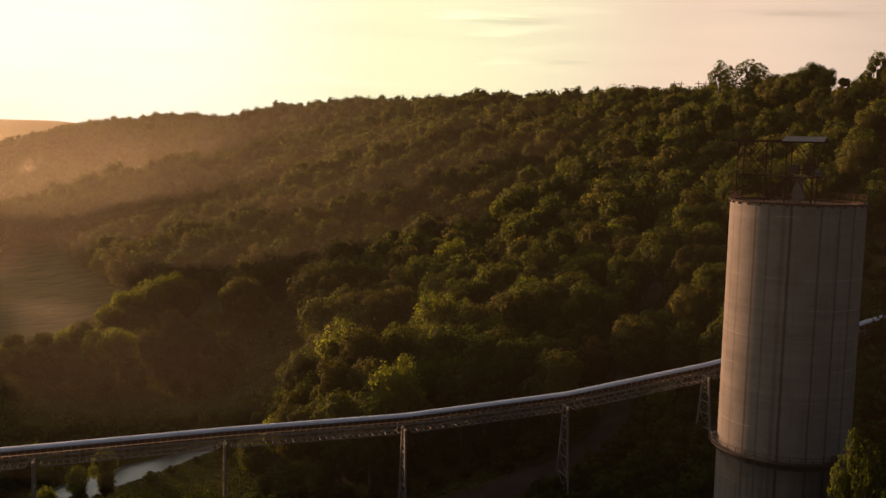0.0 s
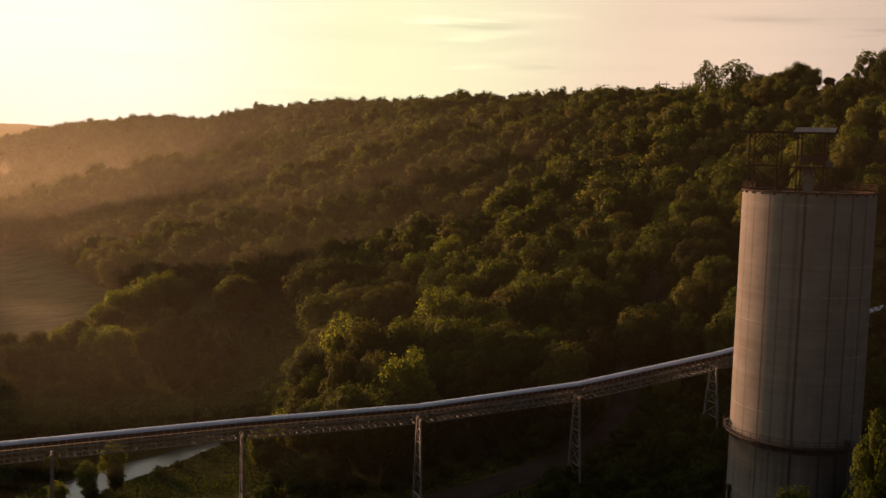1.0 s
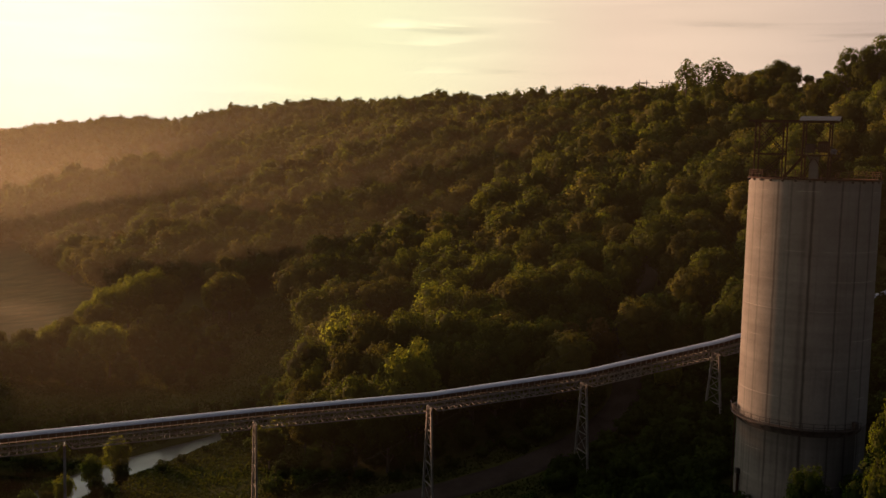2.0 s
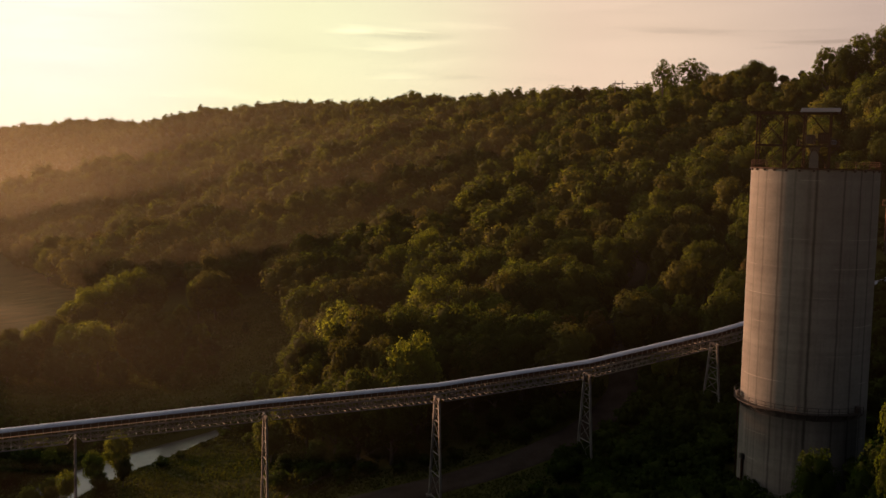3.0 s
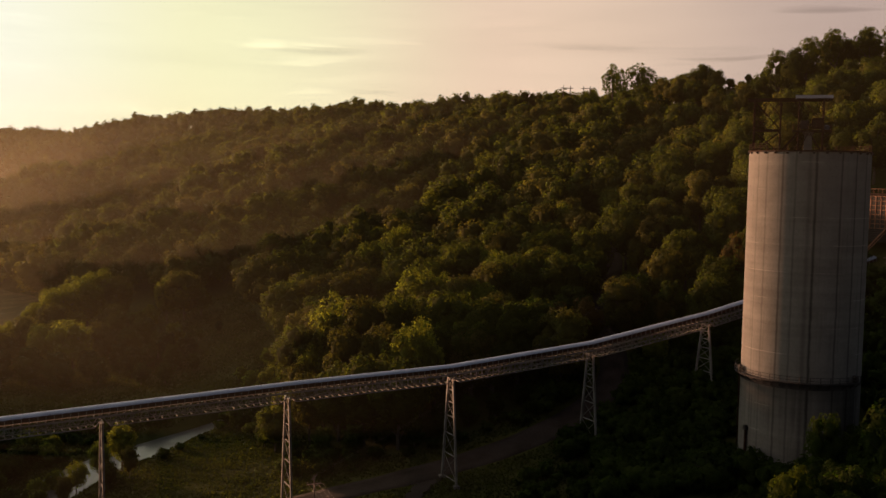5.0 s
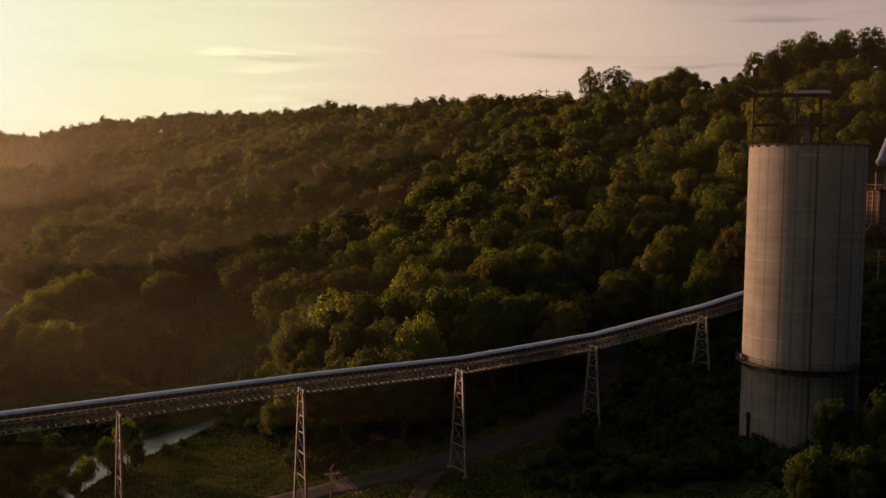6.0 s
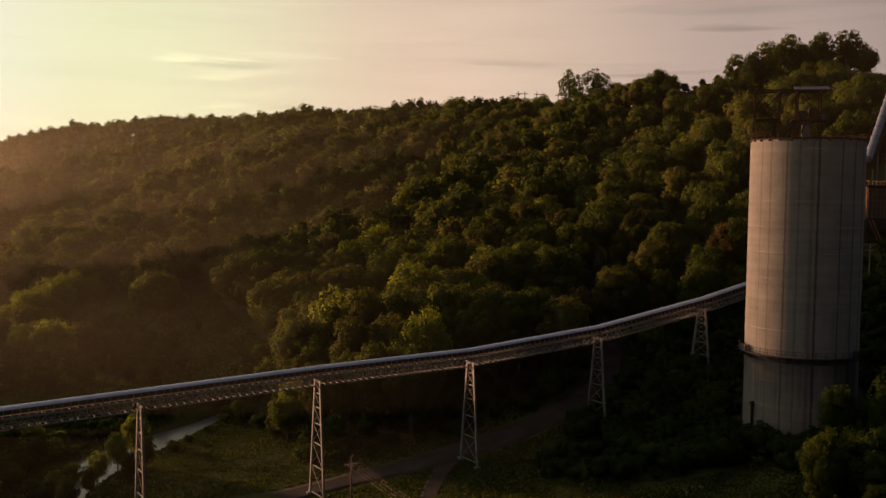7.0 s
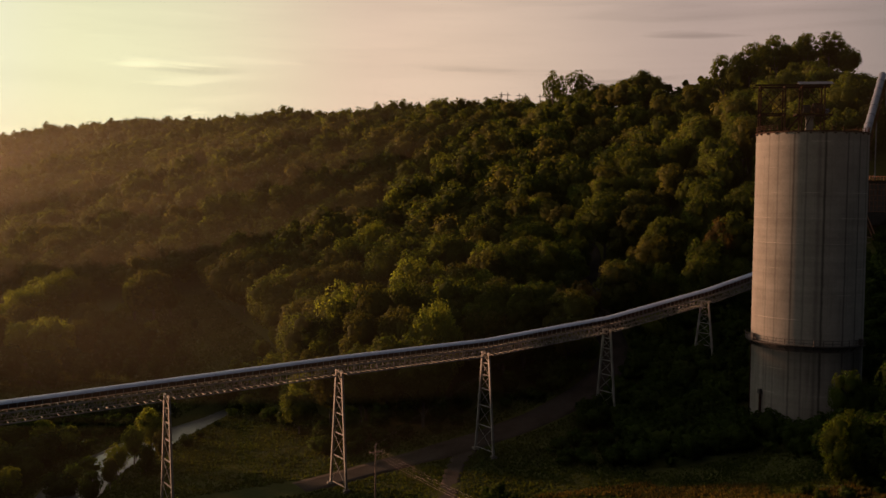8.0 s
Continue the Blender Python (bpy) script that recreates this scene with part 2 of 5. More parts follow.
def concrete(name, low, high):
    """Slip-formed concrete: lift lines, dark run-off streaks, blotches."""
    m = surface(name, low, high, 0.25, 2.2, 0.9, 0, 0.15, shine=0.15)
    t = m.node_tree
    n, l = t.nodes, t.links
    b = n["Principled BSDF"]
    base = b.inputs["Base Color"].links[0].from_socket
    co = n.new("ShaderNodeTexCoord")
    sep = n.new("ShaderNodeSeparateXYZ")
    l.new(co.outputs["Object"], sep.inputs[0])
    ang = n.new("ShaderNodeMath")
    ang.operation = "ARCTAN2"
    l.new(sep.outputs["Y"], ang.inputs[0])
    l.new(sep.outputs["X"], ang.inputs[1])
    comb = n.new("ShaderNodeCombineXYZ")
    l.new(ang.outputs[0], comb.inputs["X"])
    zz = n.new("ShaderNodeMath")
    zz.operation = "MULTIPLY"
    zz.inputs[1].default_value = 0.0025
    l.new(sep.outputs["Z"], zz.inputs[0])
    l.new(zz.outputs[0], comb.inputs["Y"])
    product = None
    for scale, detail, lo, hi, dark in ((21.0, 2.0, 0.30, 0.44, 0.86), (2.6, 2.0, 0.30, 0.60, 0.92)):
        streak = n.new("ShaderNodeTexNoise")
        streak.inputs["Scale"].default_value, streak.inputs["Detail"].default_value, streak.inputs["Roughness"].default_value = scale, detail, 0.5
        l.new(comb.outputs[0], streak.inputs["Vector"])
        r1 = n.new("ShaderNodeMapRange")
        r1.interpolation_type = "SMOOTHSTEP"
        r1.inputs[1].default_value, r1.inputs[2].default_value = lo, hi
        r1.inputs[3].default_value, r1.inputs[4].default_value = dark, 1.0
        l.new(streak.outputs["Fac"], r1.inputs[0])
        if product:
            mm = n.new("ShaderNodeMath")
            mm.operation = "MULTIPLY"
            l.new(product, mm.inputs[0])
            l.new(r1.outputs[0], mm.inputs[1])
            product = mm.outputs[0]
        else:
            product = r1.outputs[0]
    # run-off stains below the scuppers of the rim: angle in degrees, breadth, darkness
    for deg, wide, dark in ((185.5, 0.9, 0.25), (198, 1.0, 0.28), (215.5, 1.1, 0.5), (228, 1.0, 0.34), (240.5, 2.0, 0.30), (246.3, 1.3, 0.66), (270.5, 1.0, 0.55), (287.3, 1.0, 0.55), (304, 1.2, 0.5), (150, 1.2, 0.5)):
        off = n.new("ShaderNodeMath")
        off.operation = "SUBTRACT"
        off.inputs[1].default_value = radians(deg if deg < 180 else deg - 360)
        l.new(ang.outputs[0], off.inputs[0])
        waver = n.new("ShaderNodeMath")
        waver.operation = "MULTIPLY_ADD"
        waver.inputs[1].default_value = 0.03
        l.new(n_wave(n, l, co), waver.inputs[0])
        l.new(off.outputs[0], waver.inputs[2])
        far = n.new("ShaderNodeMath")
        far.operation = "ABSOLUTE"
        l.new(waver.outputs[0], far.inputs[0])
        r0 = n.new("ShaderNodeMapRange")
        r0.interpolation_type = "SMOOTHSTEP"
        r0.inputs[1].default_value, r0.inputs[2].default_value = 0.0, radians(wide * 1.7)
        r0.inputs[3].default_value, r0.inputs[4].default_value = 1 - dark, 1.0
        l.new(far.outputs[0], r0.inputs[0])
        mm = n.new("ShaderNodeMath")
        mm.operation = "MULTIPLY"
        l.new(product, mm.inputs[0])
        l.new(r0.outputs[0], mm.inputs[1])
        product = mm.outputs[0]
    # thin pale joints between lifts, broken by noise
    saw = n.new("ShaderNodeMath")
    saw.operation = "FRACT"
    sc = n.new("ShaderNodeMath")
    sc.operation = "MULTIPLY"
    sc.inputs[1].default_value = 1 / 4.7
    l.new(sep.outputs["Z"], sc.inputs[0])
    l.new(sc.outputs[0], saw.inputs[0])
    line = n.new("ShaderNodeMath")
    line.operation = "LESS_THAN"
    line.inputs[1].default_value = 0.022
    l.new(saw.outputs[0], line.inputs[0])
    patch = n.new("ShaderNodeTexNoise")
    patch.inputs["Scale"].default_value = 0.16
    l.new(co.outputs["Object"], patch.inputs["Vector"])
    pr = n.new("ShaderNodeMapRange")
    pr.inputs[1].default_value, pr.inputs[2].default_value, pr.inputs[3].default_value, pr.inputs[4].default_value = 0.5, 0.60, 0.0, 0.55
    l.new(patch.outputs["Fac"], pr.inputs[0])
    pale = n.new("ShaderNodeMath")
    pale.operation = "MULTIPLY_ADD"
    l.new(line.outputs[0], pale.inputs[0])
    l.new(pr.outputs[0], pale.inputs[1])
    l.new(product, pale.inputs[2])
    # lift lines
    lv = n.new("ShaderNodeCombineXYZ")
    l.new(sep.outputs["Z"], lv.inputs["Z"])
    lift = n.new("ShaderNodeTexNoise")
    lift.inputs["Scale"].default_value, lift.inputs["Detail"].default_value = 0.9, 4
    l.new(lv.outputs[0], lift.inputs["Vector"])
    r2 = n.new("ShaderNodeMapRange")
    r2.inputs[1].default_value, r2.inputs[2].default_value = 0.3, 0.7
    r2.inputs[3].default_value, r2.inputs[4].default_value = 0.86, 1.08
    l.new(lift.outputs["Fac"], r2.inputs[0])
    # darker below the walkway, most over one arc of the wall, with running edges
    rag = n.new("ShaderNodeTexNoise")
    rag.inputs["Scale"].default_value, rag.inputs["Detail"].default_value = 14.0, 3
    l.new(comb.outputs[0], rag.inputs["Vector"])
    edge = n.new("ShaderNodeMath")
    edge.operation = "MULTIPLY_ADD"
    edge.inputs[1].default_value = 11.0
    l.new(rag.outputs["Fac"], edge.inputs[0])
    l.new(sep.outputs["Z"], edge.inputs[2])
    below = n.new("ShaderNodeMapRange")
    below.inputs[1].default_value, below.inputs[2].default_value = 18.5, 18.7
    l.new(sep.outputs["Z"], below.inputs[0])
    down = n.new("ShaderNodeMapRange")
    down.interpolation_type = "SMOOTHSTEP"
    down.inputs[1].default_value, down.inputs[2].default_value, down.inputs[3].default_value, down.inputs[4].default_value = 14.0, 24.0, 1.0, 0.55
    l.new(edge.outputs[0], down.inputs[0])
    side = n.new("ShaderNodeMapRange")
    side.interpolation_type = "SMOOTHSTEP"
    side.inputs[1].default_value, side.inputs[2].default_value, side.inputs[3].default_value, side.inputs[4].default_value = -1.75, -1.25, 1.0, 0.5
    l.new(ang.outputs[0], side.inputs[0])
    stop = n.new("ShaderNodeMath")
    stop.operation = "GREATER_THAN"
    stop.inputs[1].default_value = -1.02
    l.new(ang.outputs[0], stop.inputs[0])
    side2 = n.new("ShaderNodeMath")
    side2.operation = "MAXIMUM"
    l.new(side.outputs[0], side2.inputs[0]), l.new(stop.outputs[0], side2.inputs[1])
    lower_tone = n.new("ShaderNodeMath")
    lower_tone.operation = "MULTIPLY"
    l.new(down.outputs[0], lower_tone.inputs[0]), l.new(side2.outputs[0], lower_tone.inputs[1])
    banded = n.new("ShaderNodeMath")
    banded.operation = "MAXIMUM"
    l.new(lower_tone.outputs[0], banded.inputs[0]), l.new(below.outputs[0], banded.inputs[1])
    toned = n.new("ShaderNodeMath")
    toned.operation = "MULTIPLY"
    l.new(banded.outputs[0], toned.inputs[0]), l.new(pale.outputs[0], toned.inputs[1])
    prod = n.new("ShaderNodeMath")
    prod.operation = "MULTIPLY"
    l.new(toned.outputs[0], prod.inputs[0])
    l.new(r2.outputs[0], prod.inputs[1])
    mul = n.new("ShaderNodeMix")
    mul.data_type, mul.blend_type = "RGBA", "MULTIPLY"
    mul.inputs[0].default_value = 1.0
    l.new(base, mul.inputs[6])
    l.new(prod.outputs[0], mul.inputs[7])
    l.new(mul.outputs[2], b.inputs["Base Color"])
    return m


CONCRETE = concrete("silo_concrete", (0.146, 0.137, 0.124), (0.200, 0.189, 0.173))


# ---------------------------------------------------------------- helpers
PLACE = {}


def thing(name, m, label, category, group="", kind=""):
    """An empty at the thing's base, to which its parts belong."""
    ob = new(name)
    ob.empty_display_size = 0.3
    ob.matrix_basis = m
    PLACE[ob] = m
    return tagged(ob, label, category, group, kind)


def under(ob, parent, m):
    """Puts ob under parent so that it stands at the world pose m."""
    ob.parent = parent
    ob.matrix_basis = PLACE[parent].inverted() @ m
    PLACE[ob] = m
    return ob


def part(name, bm, material, parent, label=""):
    """Links a bmesh, whose coordinates are the world's, as one mesh under its thing."""
    me = bpy.data.meshes.new(name)
    bm.to_mesh(me)
    bm.free()
    me.materials.append(material)
    me.transform(PLACE[parent].inverted())
    ob = under(new(name, me), parent, PLACE[parent])
    return tagged(ob, label)


def from_arrays(name, verts, faces, material):
    """A mesh from arrays of vertices and of quads or triangles."""
    me = bpy.data.meshes.new(name)
    verts, faces = np.asarray(verts, np.float32), np.asarray(faces, np.int32)
    k = faces.shape[1]
    me.vertices.add(len(verts))
    me.vertices.foreach_set("co", verts.ravel())
    me.loops.add(faces.size)
    me.loops.foreach_set("vertex_index", faces.ravel())
    me.polygons.add(len(faces))
    me.polygons.foreach_set("loop_start", np.arange(0, faces.size, k, dtype=np.int32))
    me.update(calc_edges=True)
    if material:
        me.materials.append(material)
    return me


SECTION = {
    "angle": [(-.5, -.5), (.5, -.5), (.5, -.36), (-.36, -.36), (-.36, .5), (-.5, .5)],
    "beam": [(-.5, -.5), (.5, -.5), (.5, -.38), (.1, -.38), (.1, .38), (.5, .38), (.5, .5), (-.5, .5), (-.5, .38), (-.1, .38), (-.1, -.38), (-.5, -.38)],
    "pipe": [(.5 * math.cos(a * math.pi / 4), .5 * math.sin(a * math.pi / 4)) for a in range(8)],
    "plate": [(-.5, -.5), (.5, -.5), (.5, .5), (-.5, .5)],
}
BARS = {}


def bar(name, a, b, w, d, material, parent, section="angle", up=(0, 0, 1)):
    """A straight member of a rolled section from a to b; alike members share one mesh."""
    key = (section, material.name)
    if key not in BARS:
        ring = SECTION[section]
        bm = bmesh.new()
        low, high = [bm.verts.new((x, y, 0)) for x, y in ring], [bm.verts.new((x, y, 1)) for x, y in ring]
        for i in range(len(ring)):
            j = (i + 1) % len(ring)
            bm.faces.new((low[i], low[j], high[j], high[i]))
        bm.faces.new(low[::-1]), bm.faces.new(high)
        me = bpy.data.meshes.new(section)
        bm.to_mesh(me)
        bm.free()
        me.materials.append(material)
        BARS[key] = me
    a, b = Vector(a), Vector(b)
    z = (b - a).normalized()
    x = Vector(up).cross(z)
    x = x.normalized() if x.length > 1e-3 else Vector((1, 0, 0))
    y = z.cross(x)
    m = Matrix(((x.x * w, y.x * d, z.x * (b - a).length, a.x), (x.y * w, y.y * d, z.y * (b - a).length, a.y), (x.z * w, y.z * d, z.z * (b - a).length, a.z), (0, 0, 0, 1)))
    return under(new(name, BARS[key]), parent, m)


def ring_mesh(bm, centre, profile, start=0.0, end=360.0, steps=96):
    """Turns a closed profile of (radius, z) round a vertical axis."""
    full = abs(end - start) >= 360
    count = steps if full else steps + 1
    rows = []
    for i in range(count):
        a = radians(start + (end - start) * i / steps)
        rows.append([bm.verts.new((centre[0] + r * math.cos(a), centre[1] + r * math.sin(a), z)) for r, z in profile])
    for i in range(steps):
        p, q = rows[i], rows[(i + 1) % count]
        for k in range(len(profile)):
            j = (k + 1) % len(profile)
            bm.faces.new((p[k], q[k], q[j], p[j]))
    if not full:
        bm.faces.new(rows[0]), bm.faces.new(rows[-1][::-1])
    bmesh.ops.recalc_face_normals(bm, faces=bm.faces)


def smooth(ob):
    for p in ob.data.polygons:
        p.use_smooth = True
    return ob


# ---------------------------------------------------------------- ground
HILLS = (
    (150, 290, 19.2, 50),
    (120, 385, 15.0, 70),
    (200, 330, 67.1, 90),
    (75, 540, 35.8, 90),
    (150, 520, 39.2, 120),
    (-15, 650, 18.4, 95),
    (-112, 710, 44.8, 90),
    (30, 760, 46.5, 130),
    (-255, 885, 52.3, 110),
    (-390, 1085, 46.3, 170),
    (-165, 545, 26.8, 60),
    (-30, 440, 26.6, 75),
    (25, 300, 6.5, 55),
    (130, 200, 30.8, 70),
    (12, 222, 3.0, 26),
    (76, 104, 8.4, 26),
    (105, 0, 16.8, 70),
    (-30, -40, 18.2, 70),
    (0, 110, 1.9, 45),
    (-60, 150, -2.4, 60),
    (-650, 1600, 92.0, 260),
    (44, 538, -11.0, 29),
    (-207, 848, 9.0, 42),
    (-125, 715, 4.0, 34),
    (-82, 708, -5.5, 36),
    (20, 600, 4.0, 40),
    (50, 160, -10.6, 38),
    (114, 300, -18.5, 30),
    (-170, 640, -36.4, 40),
)


def land(x, y):
    """Height of the ground."""
    x, y = np.asarray(x, float), np.asarray(y, float)
    z = -1.0 + 0 * x
    for cx, cy, h, r in HILLS:
        z = z + h * np.exp(-((x - cx) ** 2 + (y - cy) ** 2) / (2 * r * r))
    return z


def curve_points(points, step=1.5):
    """Even points along a smooth line through the given ones."""
    p = [np.array(q, float) for q in points]
    p = [2 * p[0] - p[1]] + p + [2 * p[-1] - p[-2]]
    out = []
    for i in range(1, len(p) - 2):
        n = max(2, int(np.linalg.norm(p[i + 1] - p[i]) / step))
        for k in range(n):
            t = k / n
            out.append(0.5 * ((2 * p[i]) + (p[i + 1] - p[i - 1]) * t + (2 * p[i - 1] - 5 * p[i] + 4 * p[i + 1] - p[i + 2]) * t * t + (3 * p[i] - p[i - 1] - 3 * p[i + 1] + p[i + 2]) * t ** 3))
    out.append(p[-2])
    return np.array(out)


RIVER = curve_points([(-8, 252), (-24, 249), (-37, 241), (-46, 230.5), (-53, 220.5), (-58.5, 214), (-64.5, 206.5), (-70, 198), (-74, 188.5), (-77, 180), (-79, 171), (-81, 160), (-86, 140), (-97, 102)])
ROAD = curve_points([(-120, 146), (-80, 155), (-48, 163), (-24, 171), (-11, 175), (3, 180), (13, 184), (22, 188.5), (31, 194), (37, 201), (40, 212), (43, 226), (51, 243), (55, 257), (57, 272), (57, 290)])


def near_line(x, y, line):
    x, y = np.asarray(x, float), np.asarray(y, float)
    best = np.full(x.shape, 1e9)
    for px, py in line[::2]:
        best = np.minimum(best, (x - px) ** 2 + (y - py) ** 2)
    return np.sqrt(best)


def ground_height(x, y):
    """The land with the river's bed cut in."""
    z = np.where(np.asarray(y) < 400, np.maximum(land(x, y), -0.6), land(x, y))
    d = near_line(x, y, RIVER)
    bed = np.clip((d - 2.6) / 4.2, 0, 1)
    bed = bed * bed * (3 - 2 * bed)
    return z * bed + (1 - bed) * (-2.6)


gx = np.concatenate([-np.geomspace(4500, 270, 22)[:-1], np.arange(-270, 230, 3.0), np.geomspace(230, 4500, 22)])
gy = np.concatenate([-np.geomspace(4500, 60, 16)[:-1], np.arange(-60, 330, 3.0), np.arange(330, 720, 8.0), np.geomspace(720, 4800, 40)])
GX, GY = np.meshgrid(gx, gy)
GZ = ground_height(GX, GY)
rough = np.array([noise.noise((x * 0.12, y * 0.12, 0.0)) + 0.5 * noise.noise((x * 0.4, y * 0.4, 3.0)) for x, y in zip(GX.ravel(), GY.ravel())]).reshape(GX.shape)
GZ = GZ + rough * 0.25 * np.clip((near_line(GX, GY, ROAD) - 4) / 6, 0, 1)
idx = np.arange(GX.size).reshape(GX.shape)
ground = new("ground", from_arrays("ground", np.stack([GX, GY, GZ], -1).reshape(-1, 3), np.stack([idx[:-1, :-1], idx[:-1, 1:], idx[1:, 1:], idx[1:, :-1]], -1).reshape(-1, 4), SOIL))
smooth(ground)
tagged(ground, "dark grassy valley floor rising into wooded hills", "ground", kind="structure")


def strip(name, line, half, lift, material, label, wob=0.0, flat=None, thick=0.3):
    """A band along a line on the ground, with its edges turned down."""
    d = np.gradient(line, axis=0)
    d /= np.linalg.norm(d, axis=1)[:, None]
    side = np.stack([-d[:, 1], d[:, 0]], 1)
    offs = np.array([-1.0, -0.97, -0.6, -0.25, 0.25, 0.6, 0.97, 1.0])
    rows = []
    for i, p in enumerate(line):
        w = half * (1 + wob * noise.noise((i * 0.13, 5.0, 0)))
        for k, o in enumerate(offs):
            q = p + side[i] * o * w
            z = flat if flat is not None else float(land(q[0], q[1])) + lift
            rows.append((q[0], q[1], z - (thick if k in (0, 7) else 0)))
    n = len(offs)
    f = [(i * n + k, i * n + k + 1, (i + 1) * n + k + 1, (i + 1) * n + k) for i in range(len(line) - 1) for k in range(n - 1)]
    ob = new(name, from_arrays(name, rows, f, material))
    smooth(ob)
    return tagged(ob, label, name, kind="structure")


WATER = surface("river_water", (0.05, 0.05, 0.05), (0.10, 0.098, 0.095), 0.3, 1.3, 0.3, 0, 1.0)
strip("water", RIVER, 6.2, 0, WATER, "pale rippled river winding under the conveyor", 0.08, -1.25, 0.4)
TRACK = curve_points([(-4, 178.5), (-12, 167), (-18, 153), (-24, 136), (-30, 112), (-34, 90)])
FIELD = surface("mown_hay_field", (0.050, 0.052, 0.022), (0.125, 0.105, 0.046), 0.5, 2.0, 1.0, 0, 0.4, (0.10, 0.9, 1), shine=0.05)
strip("field", curve_points([(-212, 486), (-186, 444), (-158, 392), (-136, 350), (-120, 318)], 4.0), 25.0, 0.35, FIELD, "pale mown hay field beyond the river trees", 0.2)
strip("road", ROAD, 3.3, 0.16, DIRT, "unpaved grey dirt road winding up the valley", 0.18)
strip("road", TRACK, 1.7, 0.12, DIRT, "narrow dirt track branching off towards the bank", 0.15)

# ---------------------------------------------------------------- trees
gen = np.random.default_rng(7)


def ico(sub=1):
    bm = bmesh.new()
    bmesh.ops.create_icosphere(bm, subdivisions=sub, radius=1)
    v = np.array([q.co[:] for q in bm.verts])
    f = np.array([[q.index for q in face.verts] for face in bm.faces])
    bm.free()
    return v, f


ICO = ico(1)


def spiral(count, r, wobble):
    """Directions spread evenly over a ball, a little disturbed."""
    k = np.arange(count) + 0.5
    z, a = 1 - 2 * k / count, k * 2.39996 + r.uniform(0, 6.28)
    d = np.stack([np.sqrt(1 - z * z) * np.cos(a), np.sqrt(1 - z * z) * np.sin(a), z], 1) + r.normal(size=(count, 3)) * wobble
    return d / np.linalg.norm(d, axis=1)[:, None]


def unit(v):
    return v / (np.linalg.norm(v, axis=1)[:, None] + 1e-6)


def crown_arrays(r, height, width, clumps, size, lobes, base=0.3, core=0.9, billows=8):
    """A crown: boughs over a dome, billows over each bough, and leaf sprays over each billow."""
    deep = height * (1 - base) / 2
    mid = np.array([0, 0, height * base + deep])
    axes = np.array([width / 2, width / 2, deep])
    way = spiral(lobes, r, 0.22)
    rad = width * r.uniform(0.17, 0.27, lobes)
    rad = np.minimum(rad, deep * 0.6)
    squeeze = np.where(way[:, 2] < -0.3, 0.72, 1.0) * r.uniform(0.82, 1.06, lobes)
    cen = mid + way * (axes - rad[:, None]) * squeeze[:, None]
    cen, rad, way = np.vstack([cen, mid]), np.append(rad, min(width * 0.33, deep * 0.8)), np.vstack([way, [0, 0, 1]])
    sub, srad, home = [], [], []
    for i in range(lobes):
        d = spiral(billows * 2, r, 0.25)
        d = d[d @ unit((cen[i] - mid)[None])[0] > -0.25]
        k = rad[i] * r.uniform(0.34, 0.56, len(d))
        sub.append(cen[i] + d * (rad[i] * 0.86 - k * 0.2)[:, None])
        srad.append(k)
        home.append(np.full(len(d), i))
    sub, srad, home = np.vstack(sub), np.concatenate(srad), np.concatenate(home)
    pick = r.choice(len(srad), clumps, p=srad ** 2 / (srad ** 2).sum())
    outward = unit(sub - cen[home])
    n = unit(r.normal(size=(clumps, 3)) + outward[pick] * 0.75 + np.array([0, 0, 0.35]))
    reach = np.where(r.uniform(size=clumps) < 0.92, r.uniform(0.78, 1.10, clumps), r.uniform(1.05, 1.4, clumps))
    pos = sub[pick] + n * (srad[pick] * reach)[:, None]
    d = unit(n + r.normal(size=(clumps, 3)) * 0.32)
    t = unit(np.cross(d, r.normal(size=(clumps, 3))))
    b = np.cross(d, t)
    s = size * r.uniform(0.55, 1.25, clumps)[:, None]
    e, k = r.uniform(0.55, 1.0, (clumps, 1)), r.uniform(-0.3, 0.3, (clumps, 1))
    q = np.stack([pos - t * s * 0.5 - b * s * 0.35 * e, pos + t * s * 0.5 - b * s * 0.25, pos + t * s * k + b * s * 0.55], 1)
    out = n * 0.8 + outward[pick] * 0.5 + unit(pos - mid) * 0.4
    verts, faces, normals = [q.reshape(-1, 3)], [np.arange(clumps * 3).reshape(-1, 3)], [np.repeat(out, 3, axis=0) + r.normal(size=(clumps * 3, 3)) * 0.12]
    at = clumps * 3
    masses = [(c, k * core) for c, k in zip(cen, rad)]
    for c, k in masses:
        v = ICO[0] * r.uniform(0.84, 1.1, (len(ICO[0]), 1)) * k
        verts.append(v + c)
        faces.append(ICO[1] + at)
        normals.append(ICO[0] + 0.4 * unit(v + c - mid))
        at += len(v)
    return np.concatenate(verts), np.concatenate(faces), unit(np.concatenate(normals))


def limb(bm, path, radii, sides=7):
    """A tapered round branch through the given points."""
    rows = []
    for i, (p, k) in enumerate(zip(path, radii)):
        p = Vector(p)
        z = (Vector(path[min(i + 1, len(path) - 1)]) - Vector(path[max(i - 1, 0)])).normalized()
        x = z.cross(Vector((0.3, 0.9, 0.1))).normalized()
        y = z.cross(x)
        rows.append([bm.verts.new(p + (x * math.cos(2 * math.pi * s / sides) + y * math.sin(2 * math.pi * s / sides)) * k) for s in range(sides)])
    for p, q in zip(rows, rows[1:]):
        for s in range(sides):
            bm.faces.new((p[s], p[(s + 1) % sides], q[(s + 1) % sides], q[s]))
    bm.faces.new(rows[-1])


